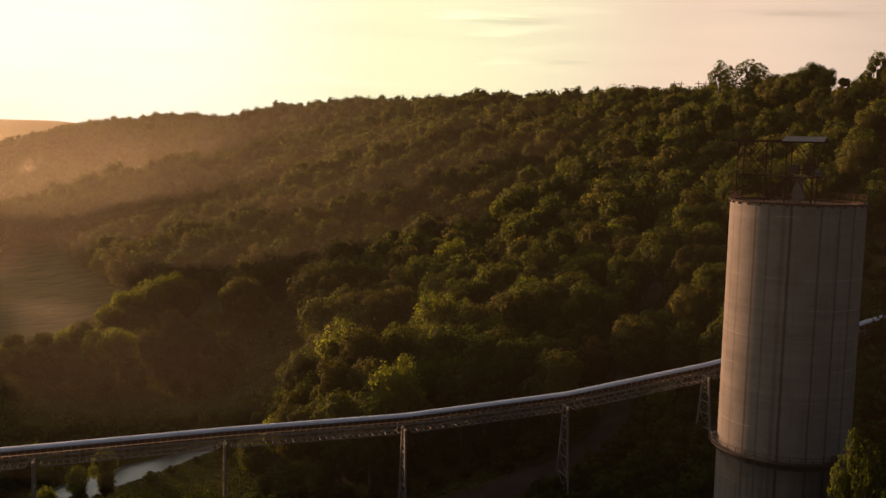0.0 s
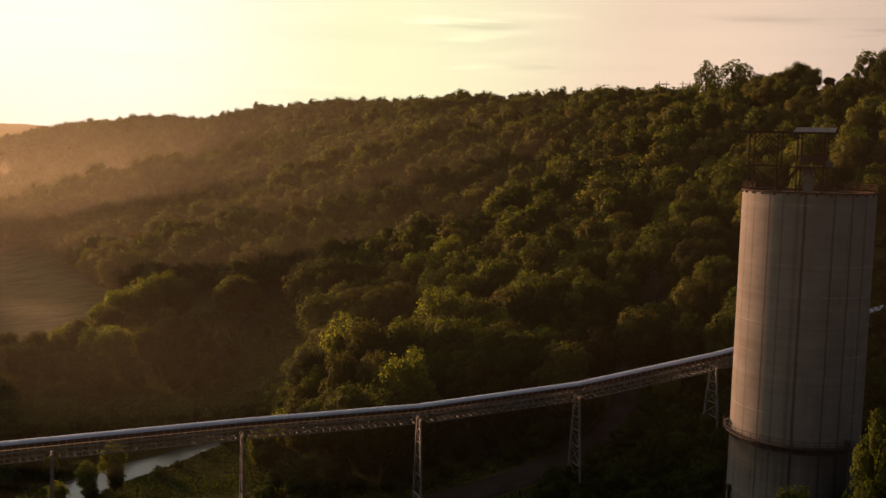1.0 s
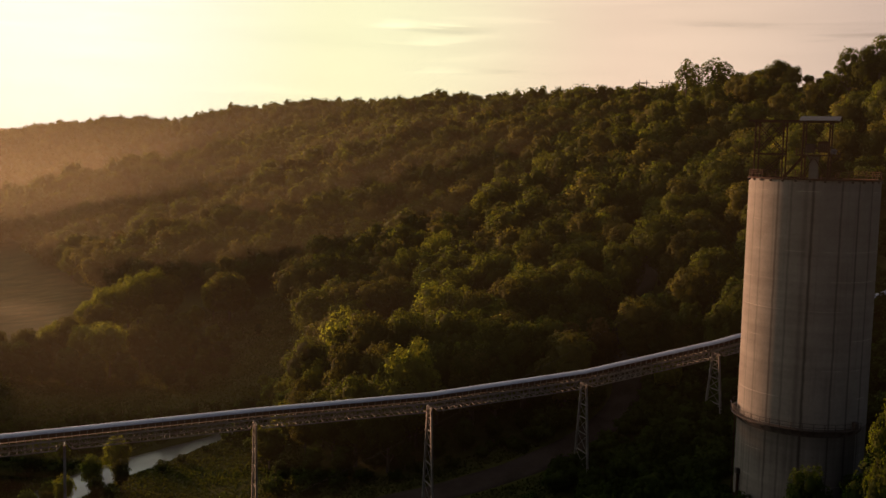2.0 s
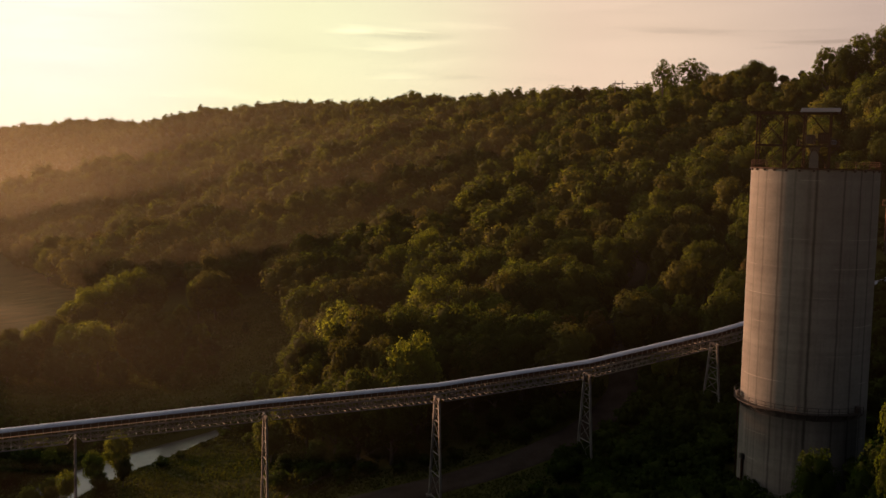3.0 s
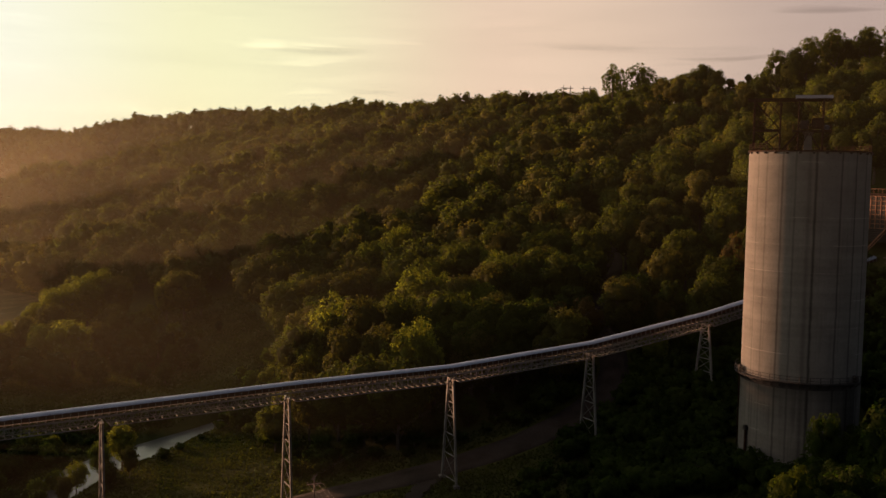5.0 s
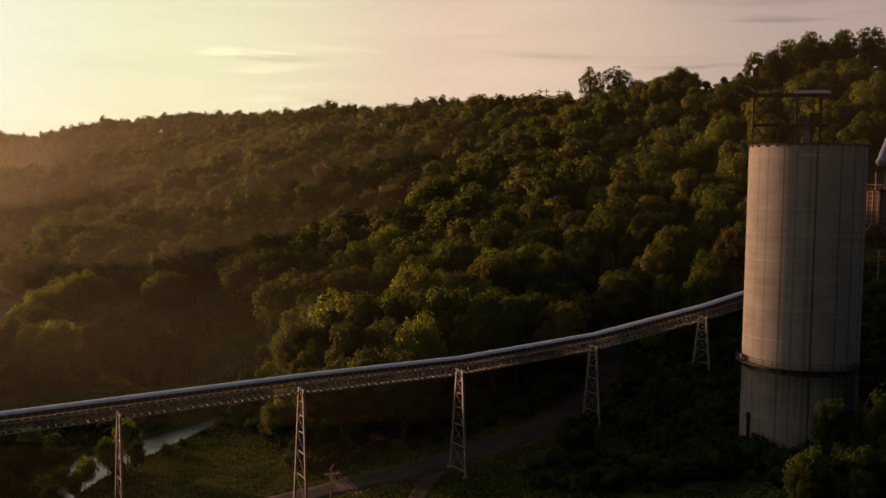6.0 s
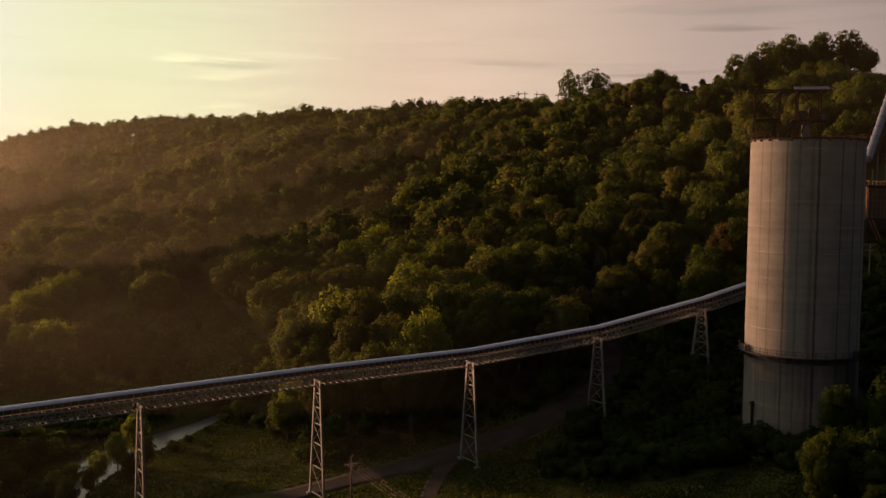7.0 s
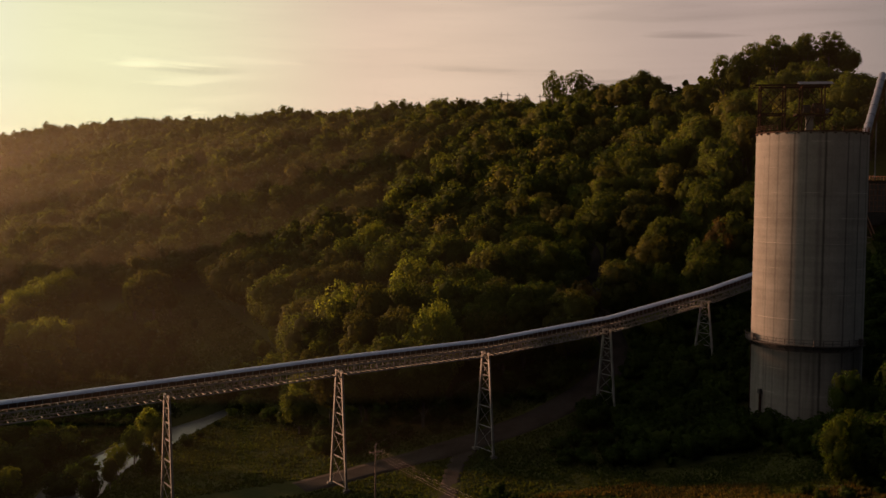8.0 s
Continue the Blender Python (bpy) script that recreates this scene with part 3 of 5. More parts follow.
def tree(seed, height, width, clumps, size, lobes, leaf, label, base=0.3, name="tree", category="tree", core=0.8, billows=8):
    """A broadleaf tree at the origin: trunk with limbs, and a crown of leaf clumps."""
    r = np.random.default_rng(seed)
    ob = thing(name, Matrix.Identity(4), label, category)
    bm = bmesh.new()
    lean = r.uniform(-0.4, 0.4, 2)
    k = height * 0.016
    limb(bm, [(0, 0, -0.8), (lean[0] * .3, lean[1] * .3, height * .25), (lean[0], lean[1], height * .55), (lean[0] * 1.6, lean[1] * 1.2, height * .85)], [k * 1.4, k, k * .7, k * .2])
    for i in range(6):
        a, h = r.uniform(0, 6.28), height * r.uniform(base, 0.6)
        reach = width * r.uniform(0.26, 0.42)
        limb(bm, [(lean[0] * .7, lean[1] * .7, h), (math.cos(a) * reach * .5, math.sin(a) * reach * .5, h + height * .10), (math.cos(a) * reach, math.sin(a) * reach, h + height * .22)], [k * .45, k * .3, k * .08], 5)
    part("trunk", bm, BARK, ob)
    v, f, out = crown_arrays(r, height, width, clumps, size, lobes, base, core, billows)
    crown = new("crown", from_arrays("crown", v, f, leaf))
    crown.data.normals_split_custom_set_from_vertices(out.tolist())
    under(crown, ob, Matrix.Identity(4))
    return ob


OLIVE = "olive-tinged broadleaf tree with a dense rounded crown"
GREEN = "dark green broadleaf tree with a lumpy crown"
KINDS = [
    tree(11, 14, 11.0, 5600, 0.40, 13, LEAF, GREEN, 0.08),
    tree(12, 15, 12.0, 6200, 0.40, 15, LEAF, GREEN, 0.07),
    tree(13, 14, 10.0, 5200, 0.40, 12, LEAF_DRY, OLIVE, 0.09),
    tree(14, 15, 8.8, 5000, 0.38, 12, LEAF, "tall dark green broadleaf tree with a narrow crown", 0.06),
    tree(15, 13, 10.4, 5600, 0.38, 13, LEAF_BRIGHT, "yellow-green broadleaf tree with low sun put into its leaf colour", 0.08, core=0.66),
]
RUSSET = tree(23, 13, 9.6, 4800, 0.38, 11, LEAF_RUSSET, "russet-tinged broadleaf tree turning early", 0.09)
OPEN_TREE = tree(16, 12, 6.2, 1900, 0.36, 9, LEAF, "airy skyline tree with bare lower trunk and gaps in its crown", 0.34, core=0.3, billows=5)
TALL_TREE = tree(17, 19, 9.0, 3000, 0.46, 11, LEAF, "tall ridge tree with a bare trunk and a high crown", 0.42, core=0.55)
NEAR_TREES = [
    tree(21, 12, 8.5, 6500, 0.30, 14, LEAF_SHADED, "leafy green young tree, darkened as in shade, growing at the silo's foot", -0.04),
    tree(22, 12, 8.0, 6500, 0.30, 13, LEAF_YOUNG, "young tree with sunlit yellow-green leaves near the silo", -0.04),
]
BUSHES = [
    tree(18, 5.5, 5.5, 1900, 0.30, 8, LEAF_BRIGHT, "yellow-green leafy bush on the river bank", -0.08, "bush", "bush"),
    tree(19, 4.5, 5.5, 1700, 0.30, 7, LEAF_SHADED, "green leafy shrub on the valley floor, leaves darkened as in shade", -0.08, "bush", "bush"),
]
HEIGHTS = dict(zip(KINDS + [RUSSET, OPEN_TREE, TALL_TREE] + NEAR_TREES + BUSHES, (14, 15, 14, 15, 13, 13, 12, 19, 12, 12, 5.5, 4.5)))

PLANTED = []
SILO = (56.4, 159.1)


def plant(model, x, y, top=None, scale=1.0, turn=0.0, wide=1.0, group="trees of the valley woods"):
    """Sets a copy of a tree on the ground, grown to the given top."""
    z = float(ground_height(x, y))
    h = HEIGHTS[model]
    s = (top - z) / h if top else scale
    s = max(s, 0.3)
    first = model not in PLANTED
    PLANTED.append(model)
    m = Matrix.Translation((x, y, z)) @ Matrix.Rotation(turn, 4, "Z")
    ob = model if first else copy_thing(model, m)
    ob.matrix_basis = m @ Matrix.Diagonal((s * wide, s * wide, s, 1))
    tagged(ob, group=group)
    return ob


G, G2, O, N, Y = KINDS
K0, K1 = NEAR_TREES
# trees that stand out, by stretch of the valley: place, height of the top, model, breadth
RIDGE = (
    (109, 402, 106, OPEN_TREE, 0.95), (113, 404, 103, OPEN_TREE, 0.8), (119, 400, 106.5, OPEN_TREE, 1.0), (124, 402, 105.5, OPEN_TREE, 0.95), (128.5, 398, 101.5, G, 0.9),
    (131, 362, 102.5, G2, 1.1), (136.5, 364, 101, G, 1.1), (126, 366, 99.5, G, 1.1), (141.5, 361, 96.5, G, 1.1),
    (140, 357, 96.5, G, 1.0), (145, 353, 95, G, 0.9), (150, 350, 97, G, 0.9), (155, 347, 98.5, N, 1.0),
    (116, 388, 96, K0, 1.1), (111, 392, 95.5, K0, 1.1), (123, 386, 96, K0, 1.1), (105, 396, 91, K0, 1.2),
    (129, 359, 96, K0, 1.2), (134, 357, 96, K0, 1.2), (124, 362, 94, K0, 1.2), (114, 360, 90.5, K0, 1.3), (120, 379, 91, BUSHES[1], 1.4),
    (121, 372, 93, K0, 1.2), (127, 374, 94, K0, 1.2), (133, 372, 95, K0, 1.2), (139, 370, 94, K0, 1.2), (145, 366, 94, K0, 1.2),
    (150, 284, 107, TALL_TREE, 1.1), (158, 283, 108, TALL_TREE, 1.1), (166, 286, 104.5, TALL_TREE, 1.1), (154, 290, 105, N, 1.0), (162, 291, 104, N, 1.0),
    (147, 292, 105, N, 0.9), (119, 313, 88.5, N, 0.9), (122, 311, 91, O, 0.8), (126, 307, 95, N, 0.9), (116, 319, 88, O, 0.9), (144, 312, 98, N, 0.9), (149, 308, 101, N, 0.9), (139, 306, 97, O, 0.9), (153, 304, 103, G, 0.8),
    (142, 290, 107, TALL_TREE, 0.9), (136, 296, 105, TALL_TREE, 0.9), (130, 303, 101.5, TALL_TREE, 0.8), (134, 299, 103, N, 0.8))
SLOPE = (
    (47.5, 271, 51, Y, 0.8), (43, 273, 46.5, Y, 0.75), (53, 270, 46, O, 0.8), (61, 232, 46.5, Y, 0.95), (67, 236, 46.5, Y, 0.9), (56, 236, 43, O, 0.9), (73, 231, 46.5, O, 0.95), (47, 218, 36, G, 0.9),
    (69.3, 208, 46, RUSSET, 0.75), (62, 206, 40, N, 0.9), (21, 332, 54.5, Y, 0.8), (-12, 364, 50.5, O, 0.9), (45, 357, 67.5, Y, 0.85), (62.5, 356, 73, O, 0.9), (77, 341, 76, Y, 0.85), (12, 397, 67.5, O, 1.0),
    (82, 330, 74, N, 0.9), (95, 300, 70, O, 0.8), (104, 292, 74, N, 0.9), (112, 285, 78, O, 0.85), (100, 312, 75, N, 0.85), (51.6, 205, 36, N, 0.8), (45.3, 206, 33.5, N, 0.85))
GROVE = (
    (-20, 271, 30.5, O, 0.85), (-27, 275, 28.5, O, 0.85), (-25, 268, 25, O, 0.8), (-35, 302, 24, O, 0.8), (-31, 290, 25, RUSSET, 0.8), (-0.6, 236, 36, Y, 0.85), (5, 239, 34, Y, 0.75), (15.5, 230, 37, O, 0.85), (22, 233, 36, Y, 0.8), (9, 227, 33, O, 0.8), (27, 241, 38, O, 0.85),
    (34, 246, 40, O, 0.85), (4, 299, 43, Y, 0.85), (-5, 292, 38.5, Y, 0.8), (10, 292, 41, O, 0.85), (-8, 196, 29, Y, 0.75), (-14, 201, 27, O, 0.7), (-21, 206, 25.5, O, 0.7), (-16, 214, 31, O, 0.75), (-22, 222, 31, Y, 0.7), (-9, 217, 32, G, 0.75), (-2, 205, 27, G, 0.75), (-27, 244, 25, O, 0.8), (-23, 255, 27, G, 0.85),
    (-22, 197, 20, G, 0.8), (-29, 199, 17, O, 0.85), (-34, 206, 13, Y, 0.8), (-31, 214, 16, O, 0.8), (5, 203, 28, G, 0.8), (11, 207, 31, G, 0.8), (17, 207, 31, G, 0.8), (33, 209, 31, RUSSET, 0.85), (26, 208, 30, RUSSET, 0.85), (-36, 196, 11, G, 1.0))
BANK = (
    (-40, 222, 9, K0, 0.95), (-35, 219, 12, K0, 0.9), (-38, 228, 9.5, K0, 0.9), (-43, 214, 6.5, BUSHES[1], 1.2), (-46, 219, 4.5, BUSHES[1], 1.2), (-36, 211, 9, K0, 1.0), (-43, 236, 6, BUSHES[1], 1.3), (-35, 238, 12, Y, 0.9), (-31, 231, 15, O, 0.85),
    (-39, 244, 9, BUSHES[0], 1.1), (-43, 250, 8.5, BUSHES[0], 1.1), (-36, 253, 13, Y, 0.9), (-31, 260, 16, Y, 0.9), (-65, 192, 9.5, Y, 0.75), (-68, 186, 7.5, Y, 0.75), (-63, 187, 6, O, 0.8), (-71, 178, 6, Y, 0.8), (-75, 166, 5, K0, 0.9), (-66, 181, 5, K0, 0.9), (-72, 172, 5, O, 0.8),
    (-89, 182, 6, K0, 1.0), (-80, 206, 3.5, BUSHES[0], 1.0), (-84, 197, 4.5, BUSHES[1], 1.2), (-86, 190, 4.5, BUSHES[1], 1.2), (-55, 204, 1.6, BUSHES[1], 1.2), (-51, 209.5, 1.4, BUSHES[1], 1.2), (-58, 199.5, 1.8, BUSHES[1], 1.2),
    (-88, 173, 4.5, BUSHES[0], 1.0), (-90, 166, 4, BUSHES[1], 1.0), (-92, 159, 4, BUSHES[0], 1.1), (-94, 152, 4, BUSHES[0], 1.1), (-86, 181, 4, BUSHES[1], 1.2), (-84, 189, 3.5, BUSHES[1], 1.2), (-95, 187, 5, BUSHES[1], 1.0), (-100, 180, 5, BUSHES[0], 1.0), (-93, 178, 4.5, BUSHES[0], 1.0), (-86, 188, 4, BUSHES[1], 1.0), (-98, 170, 4.5, BUSHES[0], 1.0), (-80, 200, 3.5, BUSHES[0], 1.0), (-104, 188, 6, O, 0.9), (-97, 196, 6, Y, 0.85), (-90, 203, 5.5, BUSHES[1], 1.0), (-103, 174, 5, Y, 0.9), (-92, 194, 4.5, BUSHES[0], 1.1), (-85, 209, 4.5, BUSHES[0], 1.0), (-99, 163, 4.5, O, 0.9), (-76, 186, 2.2, BUSHES[0], 1.0), (-78, 180, 2.4, BUSHES[0], 1.0), (-80, 174, 2.4, BUSHES[1], 1.2),
    (-34, 183, 4, BUSHES[1], 1.2), (-28, 184, 4.5, BUSHES[1], 1.2), (-22, 183, 4, BUSHES[1], 1.2), (-17, 185, 5, BUSHES[1], 1.2), (-11, 184, 5, BUSHES[1], 1.2), (-6, 186, 6, BUSHES[1], 1.2), (0, 187, 7, BUSHES[1], 1.2), (6, 189.5, 8, BUSHES[1], 1.2), (12, 192, 9, BUSHES[1], 1.2),
    (-33, 187, 6, K0, 1.1), (-27, 190, 8, K0, 1.1), (-21, 188, 9, K0, 1.1), (-15, 190, 11, K0, 1.1), (-9, 188, 10, K0, 1.1), (-3, 191, 12, K0, 1.1), (3, 193, 13, K0, 1.1), (9, 195, 13, K0, 1.1), (15, 197, 14, K0, 1.1), (21, 199, 16, K0, 1.1), (27, 202, 18, K0, 1.0), (-40, 207, 5, BUSHES[1], 1.3), (-38, 200, 7, K0, 1.1))
MEADOW_WOOD = (
    (-88, 326, 27, Y, 0.95), (-98, 315, 22.5, Y, 0.95), (-94, 321, 24.5, Y, 0.9), (-82, 328, 24, O, 0.9), (-103, 310, 18, Y, 0.95), (-61, 315, 26.5, Y, 0.78), (-66.5, 317, 24.5, G, 0.65), (-56, 316, 22, G, 0.9), (-70, 306, 17.5, Y, 0.8),
    (-87, 271, 18.5, Y, 1.0), (-80, 276, 16.5, O, 0.95), (-73, 279, 14.5, G, 1.0), (-66, 281, 13, G, 1.0), (-60, 284, 10.5, K0, 1.1), (-94, 277, 17, Y, 1.0), (-101, 283, 17.5, O, 0.9), (-107, 287, 15.5, Y, 0.9), (-113, 281, 14, O, 0.9),
    (-119, 266, 13.5, O, 1.0), (-124, 272, 13, Y, 0.9), (-129, 279, 13, G, 1.0), (-80, 295, 19, O, 0.95), (-73, 296, 17, G, 1.0), (-96, 310, 22.5, Y, 1.1), (-66.5, 317, 25, Y, 0.8), (-97, 297, 19, O, 0.95), (-61, 314, 27, O, 1.2), (-90, 316, 24.5, Y, 1.1), (-82, 320, 24, O, 1.1),
    (-110, 270, 13, K0, 1.0), (-105, 276, 14, O, 0.9), (-116, 274, 12, K0, 1.0), (-122, 264, 12, K0, 1.0), (-128, 268, 11, K0, 1.1), (-140, 282, 12.5, O, 1.0), (-133, 286, 12.5, Y, 0.9), (-122, 284, 13, O, 0.9), (-115, 291, 12, K0, 1.0), (-125, 258, 9, K0, 1.1),
    (-62, 289, 14.5, Y, 0.9), (-55, 291, 12, G, 0.9), (-70, 285, 17, G, 0.9), (-77, 286, 18, O, 0.9), (-50, 297, 11, K0, 1.0), (-68, 274, 11, K0, 1.1), (-75, 270, 12, K0, 1.1), (-82, 266, 11, K0, 1.1), (-90, 264, 11, K0, 1.1), (-97, 267, 12, K0, 1.1), (-104, 268, 11, K0, 1.1), (-63, 276, 14, K0, 1.0), (-79, 261, 10, K0, 1.1), (-87, 258, 9, K0, 1.1), (-71, 264, 12, K0, 1.1), (-57, 280, 13, K0, 1.0), (-62, 256, 9, K0, 1.1), (-68, 257, 9, K0, 1.1), (-55.5, 264, 10, K0, 1.1), (-61, 267, 12, K0, 1.1),
    # tall trees partly out of view, added so that they shade the field
    (-246, 506, 40, G2, 1.0), (-238, 498, 40, G, 1.0), (-230, 491, 39, G2, 1.0), (-221, 489, 38, G, 1.0), (-212, 490, 38, G2, 1.0), (-203, 491, 37, G, 1.0), (-194, 488, 36, G2, 1.0), (-186, 482, 36, G, 1.0),
    (-116, 401, 32, RUSSET, 1.0), (-123, 396, 27, Y, 0.8), (-106, 408, 31, O, 0.95), (-134, 396, 26, Y, 0.9))
FOREGROUND = (
    (29.5, 114, 8.5, BUSHES[1], 1.2), (33, 111.5, 9, BUSHES[1], 1.2), (27, 116.5, 7.5, BUSHES[1], 1.2), (34.5, 116, 10, BUSHES[1], 1.2), (28, 121, 7, BUSHES[1], 1.2),
    (53, 122, 36, K1, 0.42), (48.7, 137.5, 21.5, K0, 0.7), (63, 139, 24, BUSHES[1], 0.8), (45, 131, 15.5, BUSHES[1], 0.9), (55, 132, 20, BUSHES[1], 0.7), (39, 128, 13.5, BUSHES[1], 1.0), (42, 119, 18.5, BUSHES[1], 0.8), (31, 117, 19, K1, 0.8),
    (36.5, 113, 17, K0, 0.85), (43, 126, 17, K0, 0.85), (33, 108, 13.5, K0, 1.0), (40, 104, 14, K0, 1.0), (36, 122, 13.5, K0, 0.9), (36, 119, 17, BUSHES[1], 1.2))
for stretch in (RIDGE, SLOPE, GROVE, BANK, MEADOW_WOOD, FOREGROUND):
    for x, y, top, model, wide in stretch:
        plant(model, x, y, top, 1.0, gen.uniform(0, 6.28), wide, "trees that stand out")

CONV_A, CONV_DIR = np.array([-5.8, 170.3]), np.array([0.9637, 0.2669])


def off_conveyor(x, y):
    return np.abs((x - CONV_A[0]) * -CONV_DIR[1] + (y - CONV_A[1]) * CONV_DIR[0])


def wooded(x, y):
    """Where the closed woods stand."""
    edge = np.interp(x, [-480, -200, -140, -112, -100, -48, -40, -26, -10, 20, 40, 60, 75, 240], [235, 235, 235, 245, 262, 262, 246, 190, 185, 197, 196, 192, 205, 190])
    ok = y > edge
    ok &= near_line(x, y, ROAD) > np.where(y > 222, 3.6, np.where(y > 205, 3.0, 6.0))
    ok &= near_line(x, y, RIVER) > 8.5
    ok &= (off_conveyor(x, y) > 7) | (x > 112)
    along, across = (x + 168) * -0.526 + (y - 402) * 0.850, (x + 168) * 0.850 + (y - 402) * 0.526
    ok &= ~((np.abs(along) < 66) & (np.abs(across) < 24))                              # the pasture
    ok &= ~((x > -215) & (x < -108) & (y > 256) & (y < 380) & (across < 26))
    ok &= np.hypot(x - 147, y - 336) > 18                                              # the bare saddle
    ok &= ~((np.abs(x + 110) < 34) & (np.abs(y - 545 - 0.5 * (x + 110) * -1) < 8))     # the high clearing
    ok &= ~((x > 84) & (x < 140) & (y > 186) & (y < 222))                               # the loading house's yard
    ok &= np.hypot(x - 56.5, y - 159) > 17
    ok &= ~((x > -62) & (x < np.interp(y, [240, 275, 300, 335], [-30, -33, -38, -44])) & (y < 335))    # the misty meadow
    ok &= ~((x > 163) & (y > 250)) & ~((x > 146) & (y > 238) & (y < 276))
    ok &= ~((x > -118) & (x < -42) & (y < np.where(x < -70, 348, 334)))      # open wood on the valley floor
    crest = np.interp(x, [-560, -480, -400, -340, -260, -200, -160, -100, -20, 60, 120, 132, 142, 160, 200, 240], [1250, 1235, 1100, 1000, 955, 920, 840, 775, 728, 632, 572, 515, 352, 340, 325, 318])
    return ok & (y < crest)


def scatter(x0, x1, y0, y1, step):
    xs, ys = np.meshgrid(np.arange(x0, x1, step), np.arange(y0, y1, step * 0.87))
    xs = xs + (np.arange(xs.shape[0]) % 2)[:, None] * step * 0.5
    xs, ys = xs + gen.uniform(-.36, .36, xs.shape) * step, ys + gen.uniform(-.36, .36, ys.shape) * step
    xs, ys = xs.ravel(), ys.ravel()
    keep = wooded(xs, ys)
    return xs[keep], ys[keep]


def in_view_wedge(x, y):
    """The part of the plan that lies ahead of the valley's mouth."""
    return (x > -75 - 0.52 * y) & (x < 135 + 0.95 * (y - 214)) & (x < 225)


for k in range(52):
    x = gen.uniform(33, 62)
    y = gen.uniform(88, 150) if x > 45 else gen.uniform(88, 124) if k % 2 else gen.uniform(152, 160)
    if math.hypot(x - SILO[0], y - SILO[1]) > 12.5:
        plant(BUSHES[1], x, y, None, gen.uniform(0.7, 1.5), gen.uniform(0, 6.28), 1.1, "shrubs round the silo")

near_x, near_y = scatter(-150, 225, 183, 310, 9.0)
keep = in_view_wedge(near_x, near_y)
near_x, near_y = near_x[keep], near_y[keep]
order = np.argsort(near_y)
near_x, near_y = near_x[order], near_y[order]
singles = 185      # nearest trees kept as things of their own
for x, y in zip(near_x[:singles], near_y[:singles]):
    plant(KINDS[gen.choice(5, p=[.28, .25, .22, .13, .12] if x < 60 else [.36, .32, .1, .2, .02])], x, y, None, gen.uniform(0.75, 1.35) * (1.08 if x < 40 else 0.95), gen.uniform(0, 6.28), gen.uniform(0.85, 1.05))


def stature(x, y):
    """How tall the woods grow: stunted along the windy crest."""
    return 1 - 0.42 * math.exp(-((x - 118) ** 2 + (y - 395) ** 2) / (2 * 30 ** 2)) - 0.66 * math.exp(-((x - 141) ** 2 + (y - 332) ** 2) / (2 * 17 ** 2)) - 0.35 * math.exp(-((x - 152) ** 2 + (y - 288) ** 2) / (2 * 20 ** 2)) - 0.16 * math.exp(-((x - 20) ** 2 + (y - 600) ** 2) / (2 * 110 ** 2))


def joined(name, models, xs, ys, low, high, material_list, label, category):
    """Many plants as one mesh a material: kind stuff."""
    which = gen.integers(0, len(models), len(xs))
    for k, mat in enumerate(material_list):
        vs, fs, ns, at = [], [], [], 0
        for i in range(len(xs)):
            if which[i] % len(material_list) != k:
                continue
            v, f, o = models[which[i]]
            a, s = gen.uniform(0, 6.28), gen.uniform(low, high) * stature(xs[i], ys[i])
            c, d = math.cos(a) * s, math.sin(a) * s
            w = gen.uniform(0.9, 1.15)
            q = np.stack([(v[:, 0] * c - v[:, 1] * d) * w + xs[i], (v[:, 0] * d + v[:, 1] * c) * w + ys[i], v[:, 2] * s], 1)
            q[:, 2] += ground_z(xs[i], ys[i])
            vs.append(q)
            fs.append(f + at)
            ns.append(np.stack([o[:, 0] * math.cos(a) - o[:, 1] * math.sin(a), o[:, 0] * math.sin(a) + o[:, 1] * math.cos(a), o[:, 2]], 1))
            at += len(v)
        if vs:
            ob = new(name, from_arrays(name, np.concatenate(vs), np.concatenate(fs), mat))
            ob.data.normals_split_custom_set_from_vertices(np.concatenate(ns).tolist())
            tagged(ob, label, category, kind="stuff")


def ground_z(x, y):
    return float(land(x, y)) - 0.15


def models(count, height, width, clumps, size, lobes, seed, base):
    out = []
    for i in range(count):
        r = np.random.default_rng(seed + i)
        v, f, o = crown_arrays(r, height * r.uniform(.9, 1.1), width * r.uniform(.85, 1.15), clumps, size, lobes, base, 0.84, 6)
        out.append((v, f, o))
    return out


mid_x, mid_y = scatter(-330, 230, 306, 590, 9.7)
keep = in_view_wedge(mid_x, mid_y)
mid_x, mid_y = np.concatenate([near_x[singles:], mid_x[keep]]), np.concatenate([near_y[singles:], mid_y[keep]])
front = mid_y < 420
WOODS = "dense dark green summer woods covering the hillsides"
joined("woods", models(6, 14, 11.4, 1400, 0.64, 12, 100, 0.08), mid_x[front], mid_y[front], 0.82, 1.34, [LEAF, LEAF, LEAF_DRY], WOODS, "woods")
joined("woods", models(6, 14, 11.6, 640, 0.92, 9, 150, 0.08), mid_x[~front], mid_y[~front], 0.78, 1.26, [LEAF, LEAF, LEAF_DRY], WOODS, "woods")
far_x, far_y = scatter(-620, 190, 590, 1250, 10.5)
keep = in_view_wedge(far_x, far_y)
far_x, far_y = far_x[keep], far_y[keep]
joined("far_woods", models(5, 13, 12.5, 150, 1.5, 5, 200, 0.1), far_x, far_y, 0.68, 1.08, [LEAF], "hazy distant woods along the ridges", "woods")

